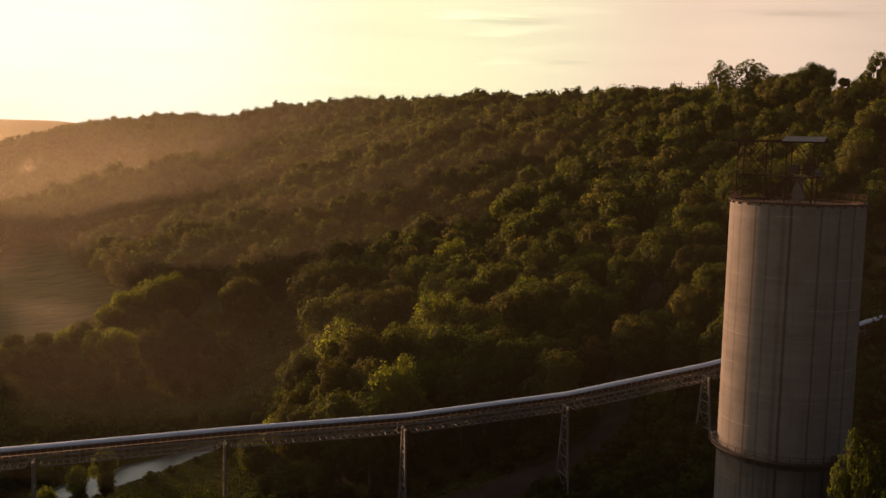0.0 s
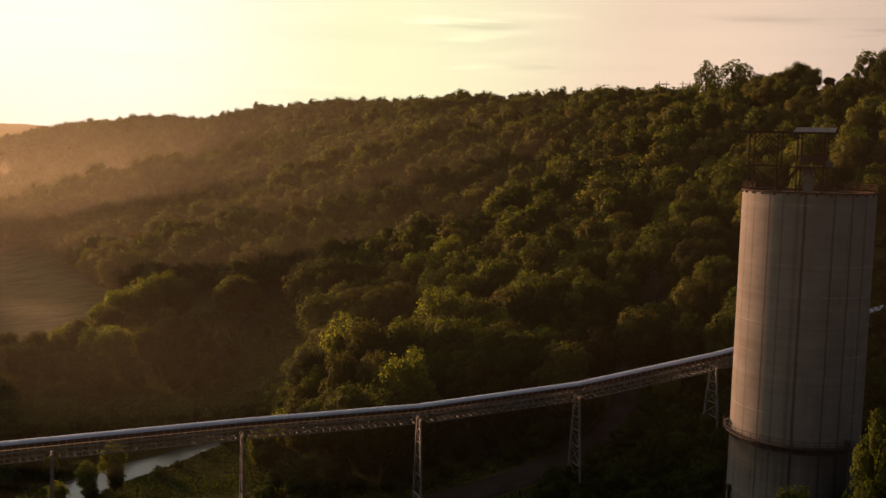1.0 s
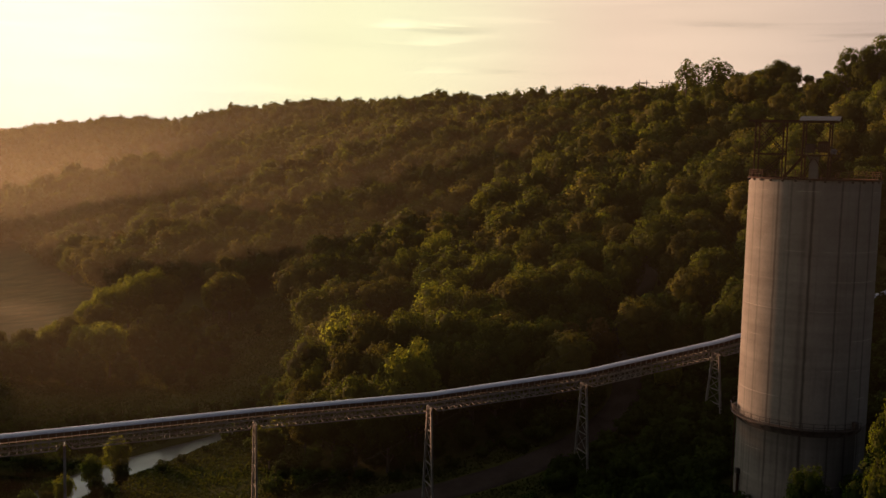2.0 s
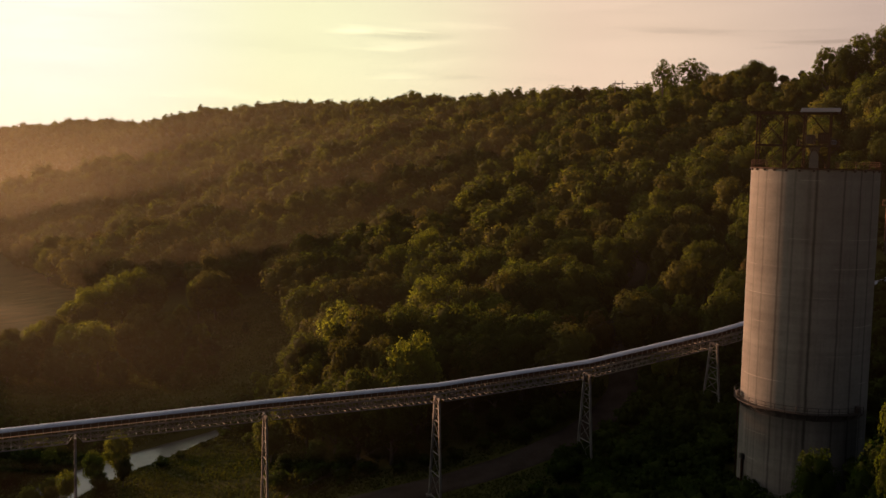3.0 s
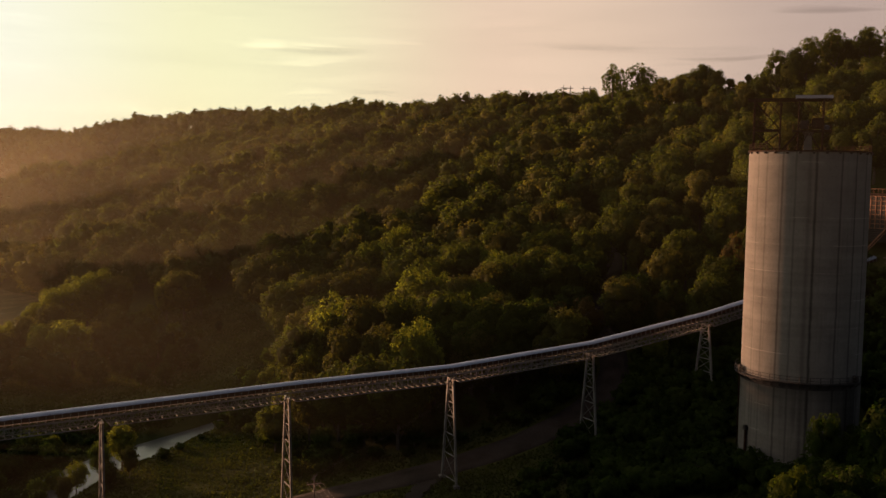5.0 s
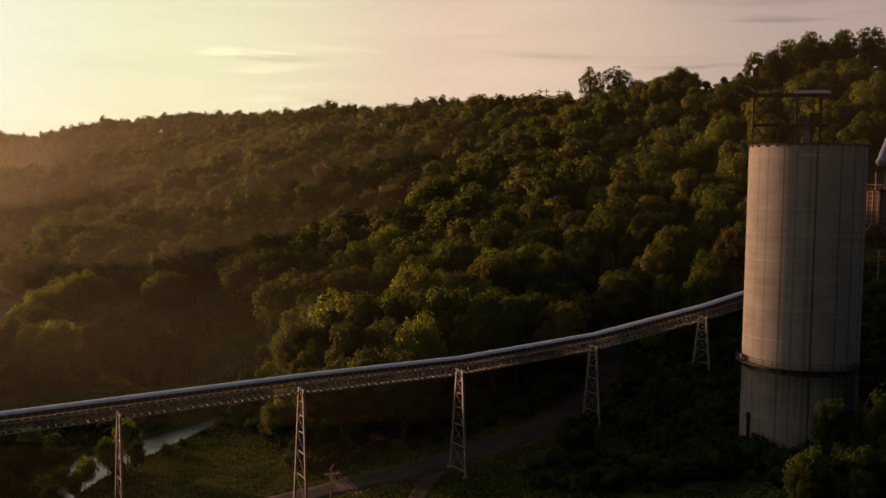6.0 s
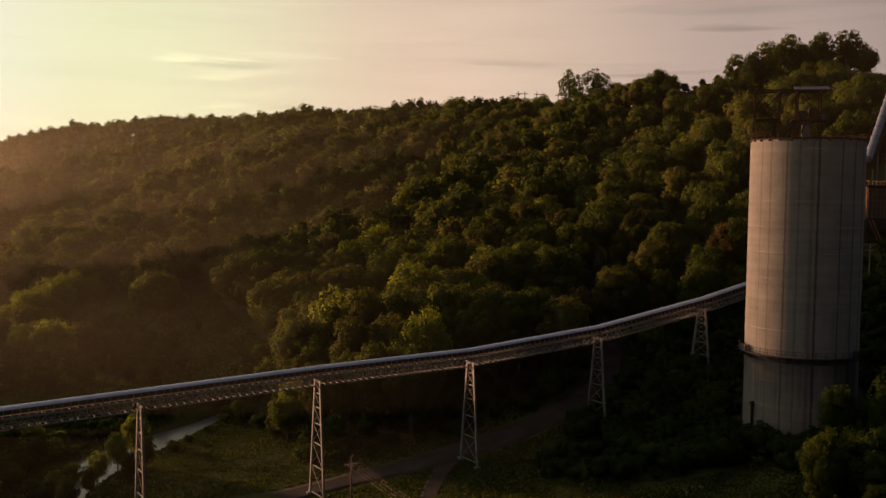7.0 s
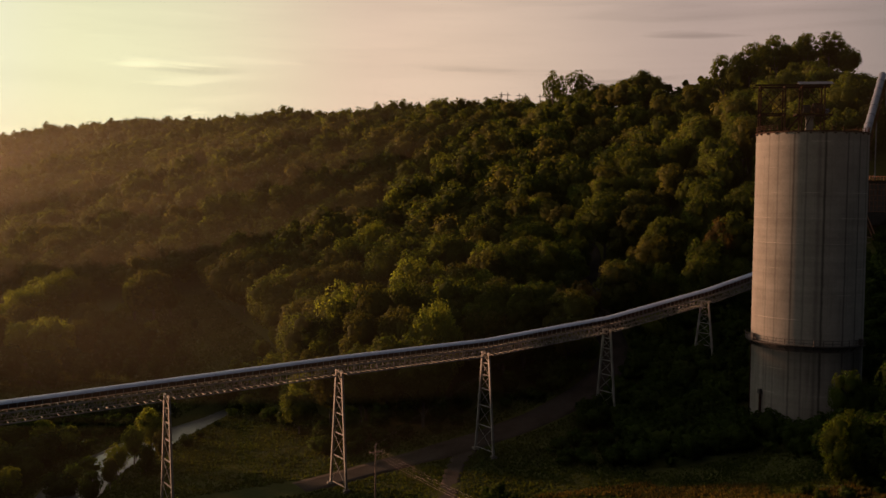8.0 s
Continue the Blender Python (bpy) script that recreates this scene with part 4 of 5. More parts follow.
# low shrubs on the valley floor and round the silo
sx, sy = gen.uniform(-120, 110, 5600), gen.uniform(95, 235, 5600)
dense = np.array([noise.noise((x * 0.035, y * 0.035, 9)) for x, y in zip(sx, sy)])
ok = (off_conveyor(sx, sy) > 4.5) & (near_line(sx, sy, TRACK) > 3.2) & (near_line(sx, sy, ROAD) > 5.0) & (near_line(sx, sy, RIVER) > 8.0) & (np.hypot(sx - 56.5, sy - 159) > 12) & ~wooded(sx, sy)
ok &= ((sx > 6) & (sy > 135)) | ((sx > 27) & (sx < 95)) | ((sx < -46) & (dense > np.where(sy < 192, 0.12, -0.45))) | (dense > 0.22)
ok &= ~((sx < 6) & (sy < 212) & (sx > -66)) & ~((sx < 34) & (sy < 135)) | (dense > 0.34)
ok &= ~((sx > -2) & (sx < 45 - 0.5 * np.abs(sy - 138)) & (sy > 110) & (sy < 156))      # the open meadow before the silo
sx, sy = sx[ok], sy[ok]
joined("undergrowth", models(4, 2.6, 3.4, 140, 0.5, 4, 300, 0.05), sx, sy, 0.5, 1.25, [LEAF_SHADED, LEAF_SHADED], "low shrubs with shade-darkened leaf colour on the valley floor", "shrubs")
bx, by = gen.uniform(18, 96, 1300), gen.uniform(118, 206, 1300)
ok = (near_line(bx, by, ROAD) > 4.6) & (np.hypot(bx - 56.5, by - 159) > 13) & ((by > 152) | (bx > 42))
joined("undergrowth", models(4, 3.6, 4.8, 190, 0.48, 5, 340, 0.0), bx[ok], by[ok], 0.7, 1.4, [LEAF_SHADED], "thick brush with leaf colour darkened for shade on the slope below the silo", "shrubs")
hx, hy = gen.normal(144, 13, 300), gen.normal(334, 13, 300)
joined("undergrowth", models(3, 2.4, 3.6, 90, 0.7, 4, 320, 0.05), hx, hy, 0.6, 1.2, [LEAF_SHADED], "low green shrubs on the saddle of the ridge", "shrubs")


# grass
def grass(name, count, x0, x1, y0, y1, material, label, tall, accept):
    xs, ys = gen.uniform(x0, x1, count), gen.uniform(y0, y1, count)
    keep = accept(xs, ys) & (near_line(xs, ys, ROAD) > 4.0) & (near_line(xs, ys, TRACK) > 1.7) & (near_line(xs, ys, RIVER) > 5.6)
    xs, ys = xs[keep], ys[keep]
    n = len(xs)
    zs = ground_height(xs, ys) - 0.05
    a, w, h = gen.uniform(0, 6.28, n), gen.uniform(.15, .4, n), gen.uniform(.5, 1, n) * tall
    lx, ly = gen.normal(0, .2, n) * tall, gen.normal(0, .2, n) * tall
    p = np.stack([xs, ys, zs], 1)
    t = np.stack([np.cos(a) * w, np.sin(a) * w, 0 * a], 1)
    q = np.stack([p - t, p + t, p + t * .3 + np.stack([lx, ly, h], 1)], 1)
    ob = new(name, from_arrays(name, q.reshape(-1, 3), np.arange(n * 3).reshape(-1, 3), material))
    return tagged(ob, label, "grass", kind="stuff")


GRASS = foliage("meadow_grass", (0.030, 0.039, 0.010), (0.072, 0.076, 0.020), (1.0, 1.1, 0.5))
GRASS_DRY = foliage("dry_grass", (0.044, 0.039, 0.013), (0.100, 0.078, 0.028), (1.2, 1.05, 0.55))
grass("meadow_grass", 200000, -95, 90, 70, 235, GRASS, "rough green meadow grass on the valley floor", 0.55, lambda x, y: ~wooded(x, y) & (np.hypot(x - 56.5, y - 159) > 10.5) & ((x < 18) | (y < 150)))
grass("meadow_grass", 60000, -140, -30, 225, 330, GRASS, "rough misty meadow grass beyond the river", 0.6, lambda x, y: ~wooded(x, y))
grass("dry_grass", 45000, -10, 40, 75, 146, GRASS_DRY, "tall dry golden grass on the near bank", 0.7, lambda x, y: (y < 145 - 1.2 * np.maximum(0, x - 18)) & (x < 36) & (x > -6) & (x + y > 80) & (np.sin(x * 0.21 + y * 0.13) + np.sin(y * 0.31 - x * 0.09) > -0.5))



# ---------------------------------------------------------------- mist, and sheets standing in for haze
def haze_material(name, density, low, high, west, east, start, rise, tail):
    """Painted haze: mostly clear, thicker in drifts, low down and over the western valley."""
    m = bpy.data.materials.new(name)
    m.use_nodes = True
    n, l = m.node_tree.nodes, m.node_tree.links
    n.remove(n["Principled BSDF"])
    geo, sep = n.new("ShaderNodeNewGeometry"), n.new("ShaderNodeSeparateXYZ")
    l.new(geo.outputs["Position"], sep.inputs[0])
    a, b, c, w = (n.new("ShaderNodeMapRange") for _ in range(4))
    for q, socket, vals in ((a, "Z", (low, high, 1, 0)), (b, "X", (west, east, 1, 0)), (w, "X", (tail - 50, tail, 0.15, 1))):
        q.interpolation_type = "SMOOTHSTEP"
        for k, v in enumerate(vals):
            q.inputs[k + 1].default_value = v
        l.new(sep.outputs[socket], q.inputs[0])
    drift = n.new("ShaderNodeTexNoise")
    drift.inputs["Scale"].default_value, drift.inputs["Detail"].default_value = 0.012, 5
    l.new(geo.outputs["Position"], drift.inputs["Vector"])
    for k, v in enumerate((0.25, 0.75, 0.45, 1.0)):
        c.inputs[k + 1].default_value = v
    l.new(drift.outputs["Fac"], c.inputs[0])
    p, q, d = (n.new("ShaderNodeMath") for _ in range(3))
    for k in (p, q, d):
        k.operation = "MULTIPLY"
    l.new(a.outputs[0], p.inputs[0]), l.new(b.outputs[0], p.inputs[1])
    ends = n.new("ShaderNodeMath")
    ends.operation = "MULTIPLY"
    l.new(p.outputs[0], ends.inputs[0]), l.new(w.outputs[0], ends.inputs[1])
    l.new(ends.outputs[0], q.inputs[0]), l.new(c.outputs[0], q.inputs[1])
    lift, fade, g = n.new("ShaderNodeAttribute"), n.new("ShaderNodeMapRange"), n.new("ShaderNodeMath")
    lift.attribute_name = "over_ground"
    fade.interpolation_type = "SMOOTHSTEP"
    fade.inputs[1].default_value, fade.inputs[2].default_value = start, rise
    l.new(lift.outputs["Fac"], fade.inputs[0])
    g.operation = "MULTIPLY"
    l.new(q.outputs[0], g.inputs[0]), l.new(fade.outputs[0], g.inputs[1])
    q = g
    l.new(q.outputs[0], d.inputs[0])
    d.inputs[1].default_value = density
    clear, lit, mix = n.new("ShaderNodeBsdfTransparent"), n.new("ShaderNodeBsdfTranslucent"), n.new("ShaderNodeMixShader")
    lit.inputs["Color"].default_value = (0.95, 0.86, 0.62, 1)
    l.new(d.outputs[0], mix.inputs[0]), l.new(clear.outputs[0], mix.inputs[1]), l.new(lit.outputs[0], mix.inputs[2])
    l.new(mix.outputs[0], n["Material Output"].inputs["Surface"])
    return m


def haze_sheet(y0, sag, x0, x1, top, material, label):
    """A long translucent sheet across the valley, standing in for mist and haze."""
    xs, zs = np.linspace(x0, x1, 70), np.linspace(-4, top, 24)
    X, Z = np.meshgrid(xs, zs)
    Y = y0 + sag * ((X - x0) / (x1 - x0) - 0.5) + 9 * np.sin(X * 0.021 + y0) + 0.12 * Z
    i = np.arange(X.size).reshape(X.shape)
    ob = new("haze_sheet", from_arrays("haze_sheet", np.stack([X, Y, Z], -1).reshape(-1, 3), np.stack([i[:-1, :-1], i[:-1, 1:], i[1:, 1:], i[1:, :-1]], -1).reshape(-1, 4), material))
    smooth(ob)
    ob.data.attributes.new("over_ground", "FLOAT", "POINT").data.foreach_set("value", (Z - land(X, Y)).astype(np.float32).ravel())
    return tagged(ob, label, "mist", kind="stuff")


# sheets in place of haze; the first, near the camera's start, mimics lens glare
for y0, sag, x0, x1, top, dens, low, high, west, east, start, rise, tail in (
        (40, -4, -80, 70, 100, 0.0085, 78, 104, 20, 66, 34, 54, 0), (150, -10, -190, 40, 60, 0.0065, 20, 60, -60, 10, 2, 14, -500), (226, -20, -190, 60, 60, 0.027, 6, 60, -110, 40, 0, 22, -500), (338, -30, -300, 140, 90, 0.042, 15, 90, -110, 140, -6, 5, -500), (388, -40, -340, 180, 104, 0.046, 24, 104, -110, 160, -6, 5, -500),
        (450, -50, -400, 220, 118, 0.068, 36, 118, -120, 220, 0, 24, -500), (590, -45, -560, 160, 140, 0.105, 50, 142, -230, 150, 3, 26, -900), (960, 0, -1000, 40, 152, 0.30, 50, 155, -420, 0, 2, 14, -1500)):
    haze_sheet(y0, sag, x0, x1, top, haze_material("mist", dens, low, high, west, east, start, rise, tail), "thin translucent sheet standing in for mist, haze and glare")


def wisp(x, y, z, wide, tall, dens, lean, label, name="mist_wisp"):
    """A drifting shred of vapour: a bowed sheet that thins out to nothing at its edges."""
    m = bpy.data.materials.new(name)
    m.use_nodes = True
    n, l = m.node_tree.nodes, m.node_tree.links
    n.remove(n["Principled BSDF"])
    soft, drift, geo = n.new("ShaderNodeAttribute"), n.new("ShaderNodeTexNoise"), n.new("ShaderNodeNewGeometry")
    soft.attribute_name = "soft"
    drift.inputs["Scale"].default_value, drift.inputs["Detail"].default_value, drift.inputs["Distortion"].default_value = 3.2 / wide, 5, 1.2
    l.new(geo.outputs["Position"], drift.inputs["Vector"])
    shape, a, b = n.new("ShaderNodeMapRange"), n.new("ShaderNodeMath"), n.new("ShaderNodeMath")
    shape.inputs[1].default_value, shape.inputs[2].default_value = 0.38, 0.72
    l.new(drift.outputs["Fac"], shape.inputs[0])
    a.operation = b.operation = "MULTIPLY"
    l.new(shape.outputs[0], a.inputs[0]), l.new(soft.outputs["Fac"], a.inputs[1])
    l.new(a.outputs[0], b.inputs[0])
    b.inputs[1].default_value = dens
    clear, lit, mix = n.new("ShaderNodeBsdfTransparent"), n.new("ShaderNodeBsdfTranslucent"), n.new("ShaderNodeMixShader")
    lit.inputs["Color"].default_value = (0.95, 0.86, 0.62, 1)
    l.new(b.outputs[0], mix.inputs[0]), l.new(clear.outputs[0], mix.inputs[1]), l.new(lit.outputs[0], mix.inputs[2])
    l.new(mix.outputs[0], n["Material Output"].inputs["Surface"])
    U, V = np.meshgrid(np.linspace(-1, 1, 25), np.linspace(-1, 1, 25))
    X = x + U * wide / 2 + lean * V * tall / 2
    Y = y + wide * 0.35 * U * U + 0.2 * V * tall
    Z = z + V * tall / 2
    i = np.arange(X.size).reshape(X.shape)
    ob = new(name, from_arrays(name, np.stack([X, Y, Z], -1).reshape(-1, 3), np.stack([i[:-1, :-1], i[:-1, 1:], i[1:, 1:], i[1:, :-1]], -1).reshape(-1, 4), m))
    smooth(ob)
    fall = np.clip(1 - np.sqrt(U * U + V * V), 0, 1)
    ob.data.attributes.new("soft", "FLOAT", "POINT").data.foreach_set("value", (fall * fall * (3 - 2 * fall)).astype(np.float32).ravel())
    return tagged(ob, label, "mist", kind="stuff")


wisp(-44, 300, 20, 26, 42, 0.04, 0.5, "pinkish wisp of mist rising between the trees")
wisp(-57, 276, 11, 22, 18, 0.05, -0.6, "pinkish shred of mist over the meadow")
wisp(-309, 738, 35, 30, 44, 0.6, 0.3, "sunlit plume of smoke rising behind the spur", "smoke_plume")

# ---------------------------------------------------------------- conveyor
TOWERS = [(-92.0, 17.05), (-63.4, 18.35), (-34.9, 19.65), (-5.5, 20.55), (23.5, 23.1), (50.8, 27.55), (79.0, 33.6), (97.0, 38.2)]
ends = [(-120.0, 16.2)] + TOWERS


def line_point(x, z, side=0.0, lift=0.0):
    """A point of the conveyor's line: side to its left, lift above the truss's foot."""
    k = (x - CONV_A[0]) / CONV_DIR[0]
    return Vector((x - CONV_DIR[1] * side, CONV_A[1] + CONV_DIR[1] * k + CONV_DIR[0] * side, z + lift))


def trestle(x, z):
    """A two-legged braced bent under the conveyor."""
    top = z - 0.05
    feet = []
    for s in (-1, 1):
        f = line_point(x, 0, s * 2.95)
        feet.append(Vector((f.x, f.y, float(ground_height(f.x, f.y)))))
    mid = line_point(x, 0)
    ob = thing("trestle_tower", Matrix.Translation((mid.x, mid.y, min(f.z for f in feet))), "grey steel two-legged trestle with crossed bracing under the conveyor", "trestle", "conveyor trestles")
    heads = [line_point(x, top, s * 1.0) for s in (-1, 1)]
    for f, h in zip(feet, heads):
        bar("leg", f + Vector((0, 0, -0.4)), h, 0.38, 0.34, STEEL, ob, "beam", (CONV_DIR[0], CONV_DIR[1], 0))
        bm = bmesh.new()
        bmesh.ops.create_cube(bm, size=1, matrix=Matrix.Translation(f + Vector((0, 0, 0.05))) @ Matrix.Diagonal((1.1, 1.1, 0.8, 1)))
        bmesh.ops.bevel(bm, geom=bm.edges[:], offset=0.08, segments=1, affect="EDGES")
        part("footing", bm, CONCRETE, ob)
    height = top - max(f.z for f in feet)
    cuts = [0.0, 0.10, 0.22, 0.36, 0.53, 0.73, 0.965]
    at = [[h.lerp(f, c * height / (h.z - f.z)) for c in cuts] for f, h in zip(feet, heads)]
    for i in range(len(cuts)):
        bar("strut", at[0][i], at[1][i], 0.16, 0.16, STEEL, ob, "angle")
        if i + 1 < len(cuts):
            bar("brace", at[0][i], at[1][i + 1], 0.11, 0.11, STEEL, ob, "angle")
            bar("brace", at[1][i], at[0][i + 1], 0.11, 0.11, STEEL, ob, "angle")
    bar("cap_beam", line_point(x, top + .02, -1.5), line_point(x, top + .02, 1.5), 0.34, 0.4, STEEL, ob, "beam")
    return ob


for x, z in TOWERS[:-1]:
    trestle(x, z)

HALF, DEEP = 1.15, 1.5


def span(x0, z0, x1, z1):
    """One span: two lattice trusses, deck, walkway rails, belt on idlers and a rounded cover."""
    a, b = line_point(x0, z0), line_point(x1, z1)
    n = max(4, round((b - a).length / 1.15))
    ob = thing("conveyor_span", Matrix.Translation(a), "pale grey lattice conveyor bridge with a long rounded metal cover", "conveyor", "conveyor spans")
    at = lambda i, side, lift: line_point(x0 + (x1 - x0) * i / n, z0 + (z1 - z0) * i / n, side, lift)
    for side in (-HALF, HALF):
        bar("top_chord", at(0, side, DEEP), at(n, side, DEEP), 0.2, 0.2, STEEL, ob, "angle")
        bar("bottom_chord", at(1, side, 0), at(n - 1, side, 0), 0.2, 0.2, STEEL, ob, "angle")
        bar("end_post", at(0, side, DEEP), at(1, side, 0), 0.15, 0.15, STEEL, ob)
        bar("end_post", at(n, side, DEEP), at(n - 1, side, 0), 0.15, 0.15, STEEL, ob)
        for i in range(1, n - 1):
            bar("post", at(i, side, 0), at(i, side, DEEP), 0.085, 0.085, STEEL, ob)
            p, q = (0, DEEP) if i % 2 else (DEEP, 0)
            bar("diagonal", at(i, side, p), at(i + 1, side, q), 0.085, 0.085, STEEL, ob)
        # walkway rail outside the belt
        bar("handrail", at(0, side * 1.12, DEEP - 0.6), at(n, side * 1.12, DEEP - 0.6), 0.07, 0.07, STEEL, ob, "pipe")
        for i in range(0, 2 * n + 1, 2):
            bar("idler_bracket", at(i / 2, side * 0.8, DEEP), at(i / 2, side * 0.72, DEEP + 0.4), 0.1, 0.12, RUST_SUNLIT, ob, "angle")
    for i in range(0, n + 1):
        bar("cross_beam", at(i, -HALF, DEEP - .05), at(i, HALF, DEEP - .05), 0.12, 0.16, STEEL, ob, "beam")
        if 0 < i < n:
            bar("cross_tie", at(i, -HALF, 0), at(i, HALF, 0), 0.1, 0.1, STEEL, ob)
            if i < n - 1:
                bar("sway_brace", at(i, -HALF, 0), at(i + 1, HALF, 0), 0.08, 0.08, STEEL, ob)
        for s in (-0.84, 0.84):
            bar("cover_post", at(i, s, DEEP), at(i, s, DEEP + 1.2), 0.1, 0.1, STEEL, ob)
    bar("walkway", at(0, -0.9, DEEP + .06), at(n, -0.9, DEEP + .06), 0.5, 0.05, STEEL, ob, "plate")
    bar("belt", at(0, 0, DEEP + .7), at(n, 0, DEEP + .7), 1.2, 0.14, BELT, ob, "plate")
    # boards added only to fill the open gap under the cover with dark
    for s in (-0.62, 0.62):
        bar("skirt_board", at(0, s, DEEP + .8), at(n, s, DEEP + .8), 0.05, 0.62, GAP_BOARD, ob, "plate")
    bar("return_belt", at(0, 0, DEEP + .25), at(n, 0, DEEP + .25), 0.9, 0.05, BELT, ob, "plate")
    # rounded cover in sheets
    sheets = max(3, round((b - a).length / 7.0))
    for i in range(sheets):
        bm = bmesh.new()
        rows = []
        for f in (i / sheets, (i + 1) / sheets - 0.0008):
            row = []
            for rad in (0.95, 0.92):
                for k in range(10):
                    t = math.pi * (0.04 + 0.92 * k / 9)
                    row.append(bm.verts.new(line_point(x0 + (x1 - x0) * f, z0 + (z1 - z0) * f, rad * math.cos(t), DEEP + 1.16 + 0.55 * rad * math.sin(t))))
            rows.append(row)
        for k in range(9):
            bm.faces.new((rows[0][k], rows[0][k + 1], rows[1][k + 1], rows[1][k]))
            bm.faces.new((rows[0][k + 10], rows[1][k + 10], rows[1][k + 11], rows[0][k + 11]))
        for k in (0, 9):
            bm.faces.new((rows[0][k], rows[1][k], rows[1][k + 10], rows[0][k + 10]))
        for row in rows:
            for k in range(9):
                bm.faces.new((row[k], row[k + 10], row[k + 11], row[k + 1]))
        bmesh.ops.recalc_face_normals(bm, faces=bm.faces)
        part("cover_sheet", bm, HOOD, ob)
    return ob


for (x0, z0), (x1, z1) in zip(ends, ends[1:]):
    span(x0, z0 - 0.5, x1, z1 - 0.5)

# ---------------------------------------------------------------- silo
SX, SY, SR, BASE, BAND, RIM = 56.4, 159.1, 10.25, 4.0, 22.7, 62.2
silo = thing("silo", Matrix.Translation((SX, SY, BASE)), "tall weathered concrete silo streaked with dark run-off", "silo")
bm = bmesh.new()
ring_mesh(bm, (SX, SY), [(SR, BASE), (SR, BASE + 0.2)] + [(SR, BASE + 0.2 + (RIM - BASE - 0.3) * k / 12) for k in range(1, 13)] + [(SR, RIM), (SR - 0.35, RIM), (SR - 0.35, BASE)], steps=144)
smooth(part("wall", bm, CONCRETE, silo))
bm = bmesh.new()
bmesh.ops.create_cone(bm, cap_ends=True, segments=96, radius1=SR - 0.36, radius2=SR - 0.36, depth=0.3, matrix=Matrix.Translation((SX, SY, RIM - 0.3)))
part("roof_deck", bm, RUST, silo, "rust-stained roof deck")
bm = bmesh.new()
ring_mesh(bm, (SX, SY), [(SR - 0.6, RIM + 0.003), (SR + 0.16, RIM + 0.003), (SR + 0.16, RIM + 0.24), (SR - 0.6, RIM + 0.24)], steps=96)
rim_plate = part("rim_plate", bm, RUST, silo, "rusty steel edge plate")


def round_at(angle, radius, z):
    return Vector((SX + radius * math.cos(radians(angle)), SY + radius * math.sin(radians(angle)), z))


for k in range(30):
    a = k * 12 + 3
    bar("rim_bracket", round_at(a, SR + 0.02, RIM - 0.22), round_at(a, SR + 0.24, RIM - 0.02), 0.3, 0.3, DARK, rim_plate, "plate")


def ring_rail(name, radius, z, start, end, thick, material, steps, parent):
    bm = bmesh.new()
    ring_mesh(bm, (SX, SY), [(radius + thick * math.cos(q * math.pi / 3), z + thick * math.sin(q * math.pi / 3)) for q in range(6)], start, end, steps)
    return part(name, bm, material, parent)


RAIL_START, RAIL_END = -38, 196
for h in (0.55, 0.85, 1.2):
    ring_rail("rim_rail", SR - 0.05, RIM + 0.2 + h, RAIL_START, RAIL_END, 0.04, RUST, 60, rim_plate)
for k in range(24):
    a = RAIL_START + (RAIL_END - RAIL_START) * k / 23
    bar("rail_post", round_at(a, SR - 0.05, RIM + 0.2), round_at(a, SR - 0.05, RIM + 1.42), 0.09, 0.09, RUST, rim_plate)
for a in (205, 219, 233, 252, 264, 281, 297, 309):
    bar("rail_post", round_at(a, SR - 0.05, RIM + 0.2), round_at(a, SR - 0.05, RIM + 0.95), 0.09, 0.09, RUST, rim_plate)
ring_rail("rim_rail", SR - 0.05, RIM + 0.72, 268, 298, 0.035, RUST, 10, rim_plate)

# walkway round the shaft
W0, W1 = 118, 300
bm = bmesh.new()
ring_mesh(bm, (SX, SY), [(SR + 0.003, BAND), (SR + 1.1, BAND), (SR + 1.1, BAND + 0.16), (SR + 0.003, BAND + 0.16)], W0, W1, 50)
walkway = part("walkway", bm, DARK, silo, "dark rusty ring walkway")
bm = bmesh.new()
ring_mesh(bm, (SX, SY), [(SR + 0.003, BAND - 1.1), (SR + 0.12, BAND - 1.1), (SR + 0.12, BAND - 0.003), (SR + 0.003, BAND - 0.003)], W0, W1, 50)
part("ring_beam", bm, DARK, silo)
for k in range(22):
    a = W0 + (W1 - W0) * k / 21
    bar("walkway_bracket", round_at(a, SR, BAND - 0.9), round_at(a, SR + 1.05, BAND), 0.14, 0.14, DARK, walkway)
    bar("walkway_post", round_at(a, SR + 1.05, BAND + 0.1), round_at(a, SR + 1.05, BAND + 1.2), 0.08, 0.08, DARK, walkway)
for h in (0.6, 1.15):
    ring_rail("walkway_rail", SR + 1.05, BAND + 0.1 + h, W0, W1, 0.04, DARK, 50, walkway)
for a, r, w in ((172, 0.7, 0.6), (168, 0.5, 0.35), (296, 0.6, 0.8)):
    bm = bmesh.new()
    bmesh.ops.create_cube(bm, size=1, matrix=Matrix.Translation(round_at(a, SR + r, BAND + 0.75)) @ Matrix.Rotation(radians(a), 4, "Z") @ Matrix.Diagonal((w, 0.7, 1.2, 1)))
    bmesh.ops.bevel(bm, geom=bm.edges[:], offset=0.06, segments=1, affect="EDGES")
    part("control_box", bm, DARK, silo)

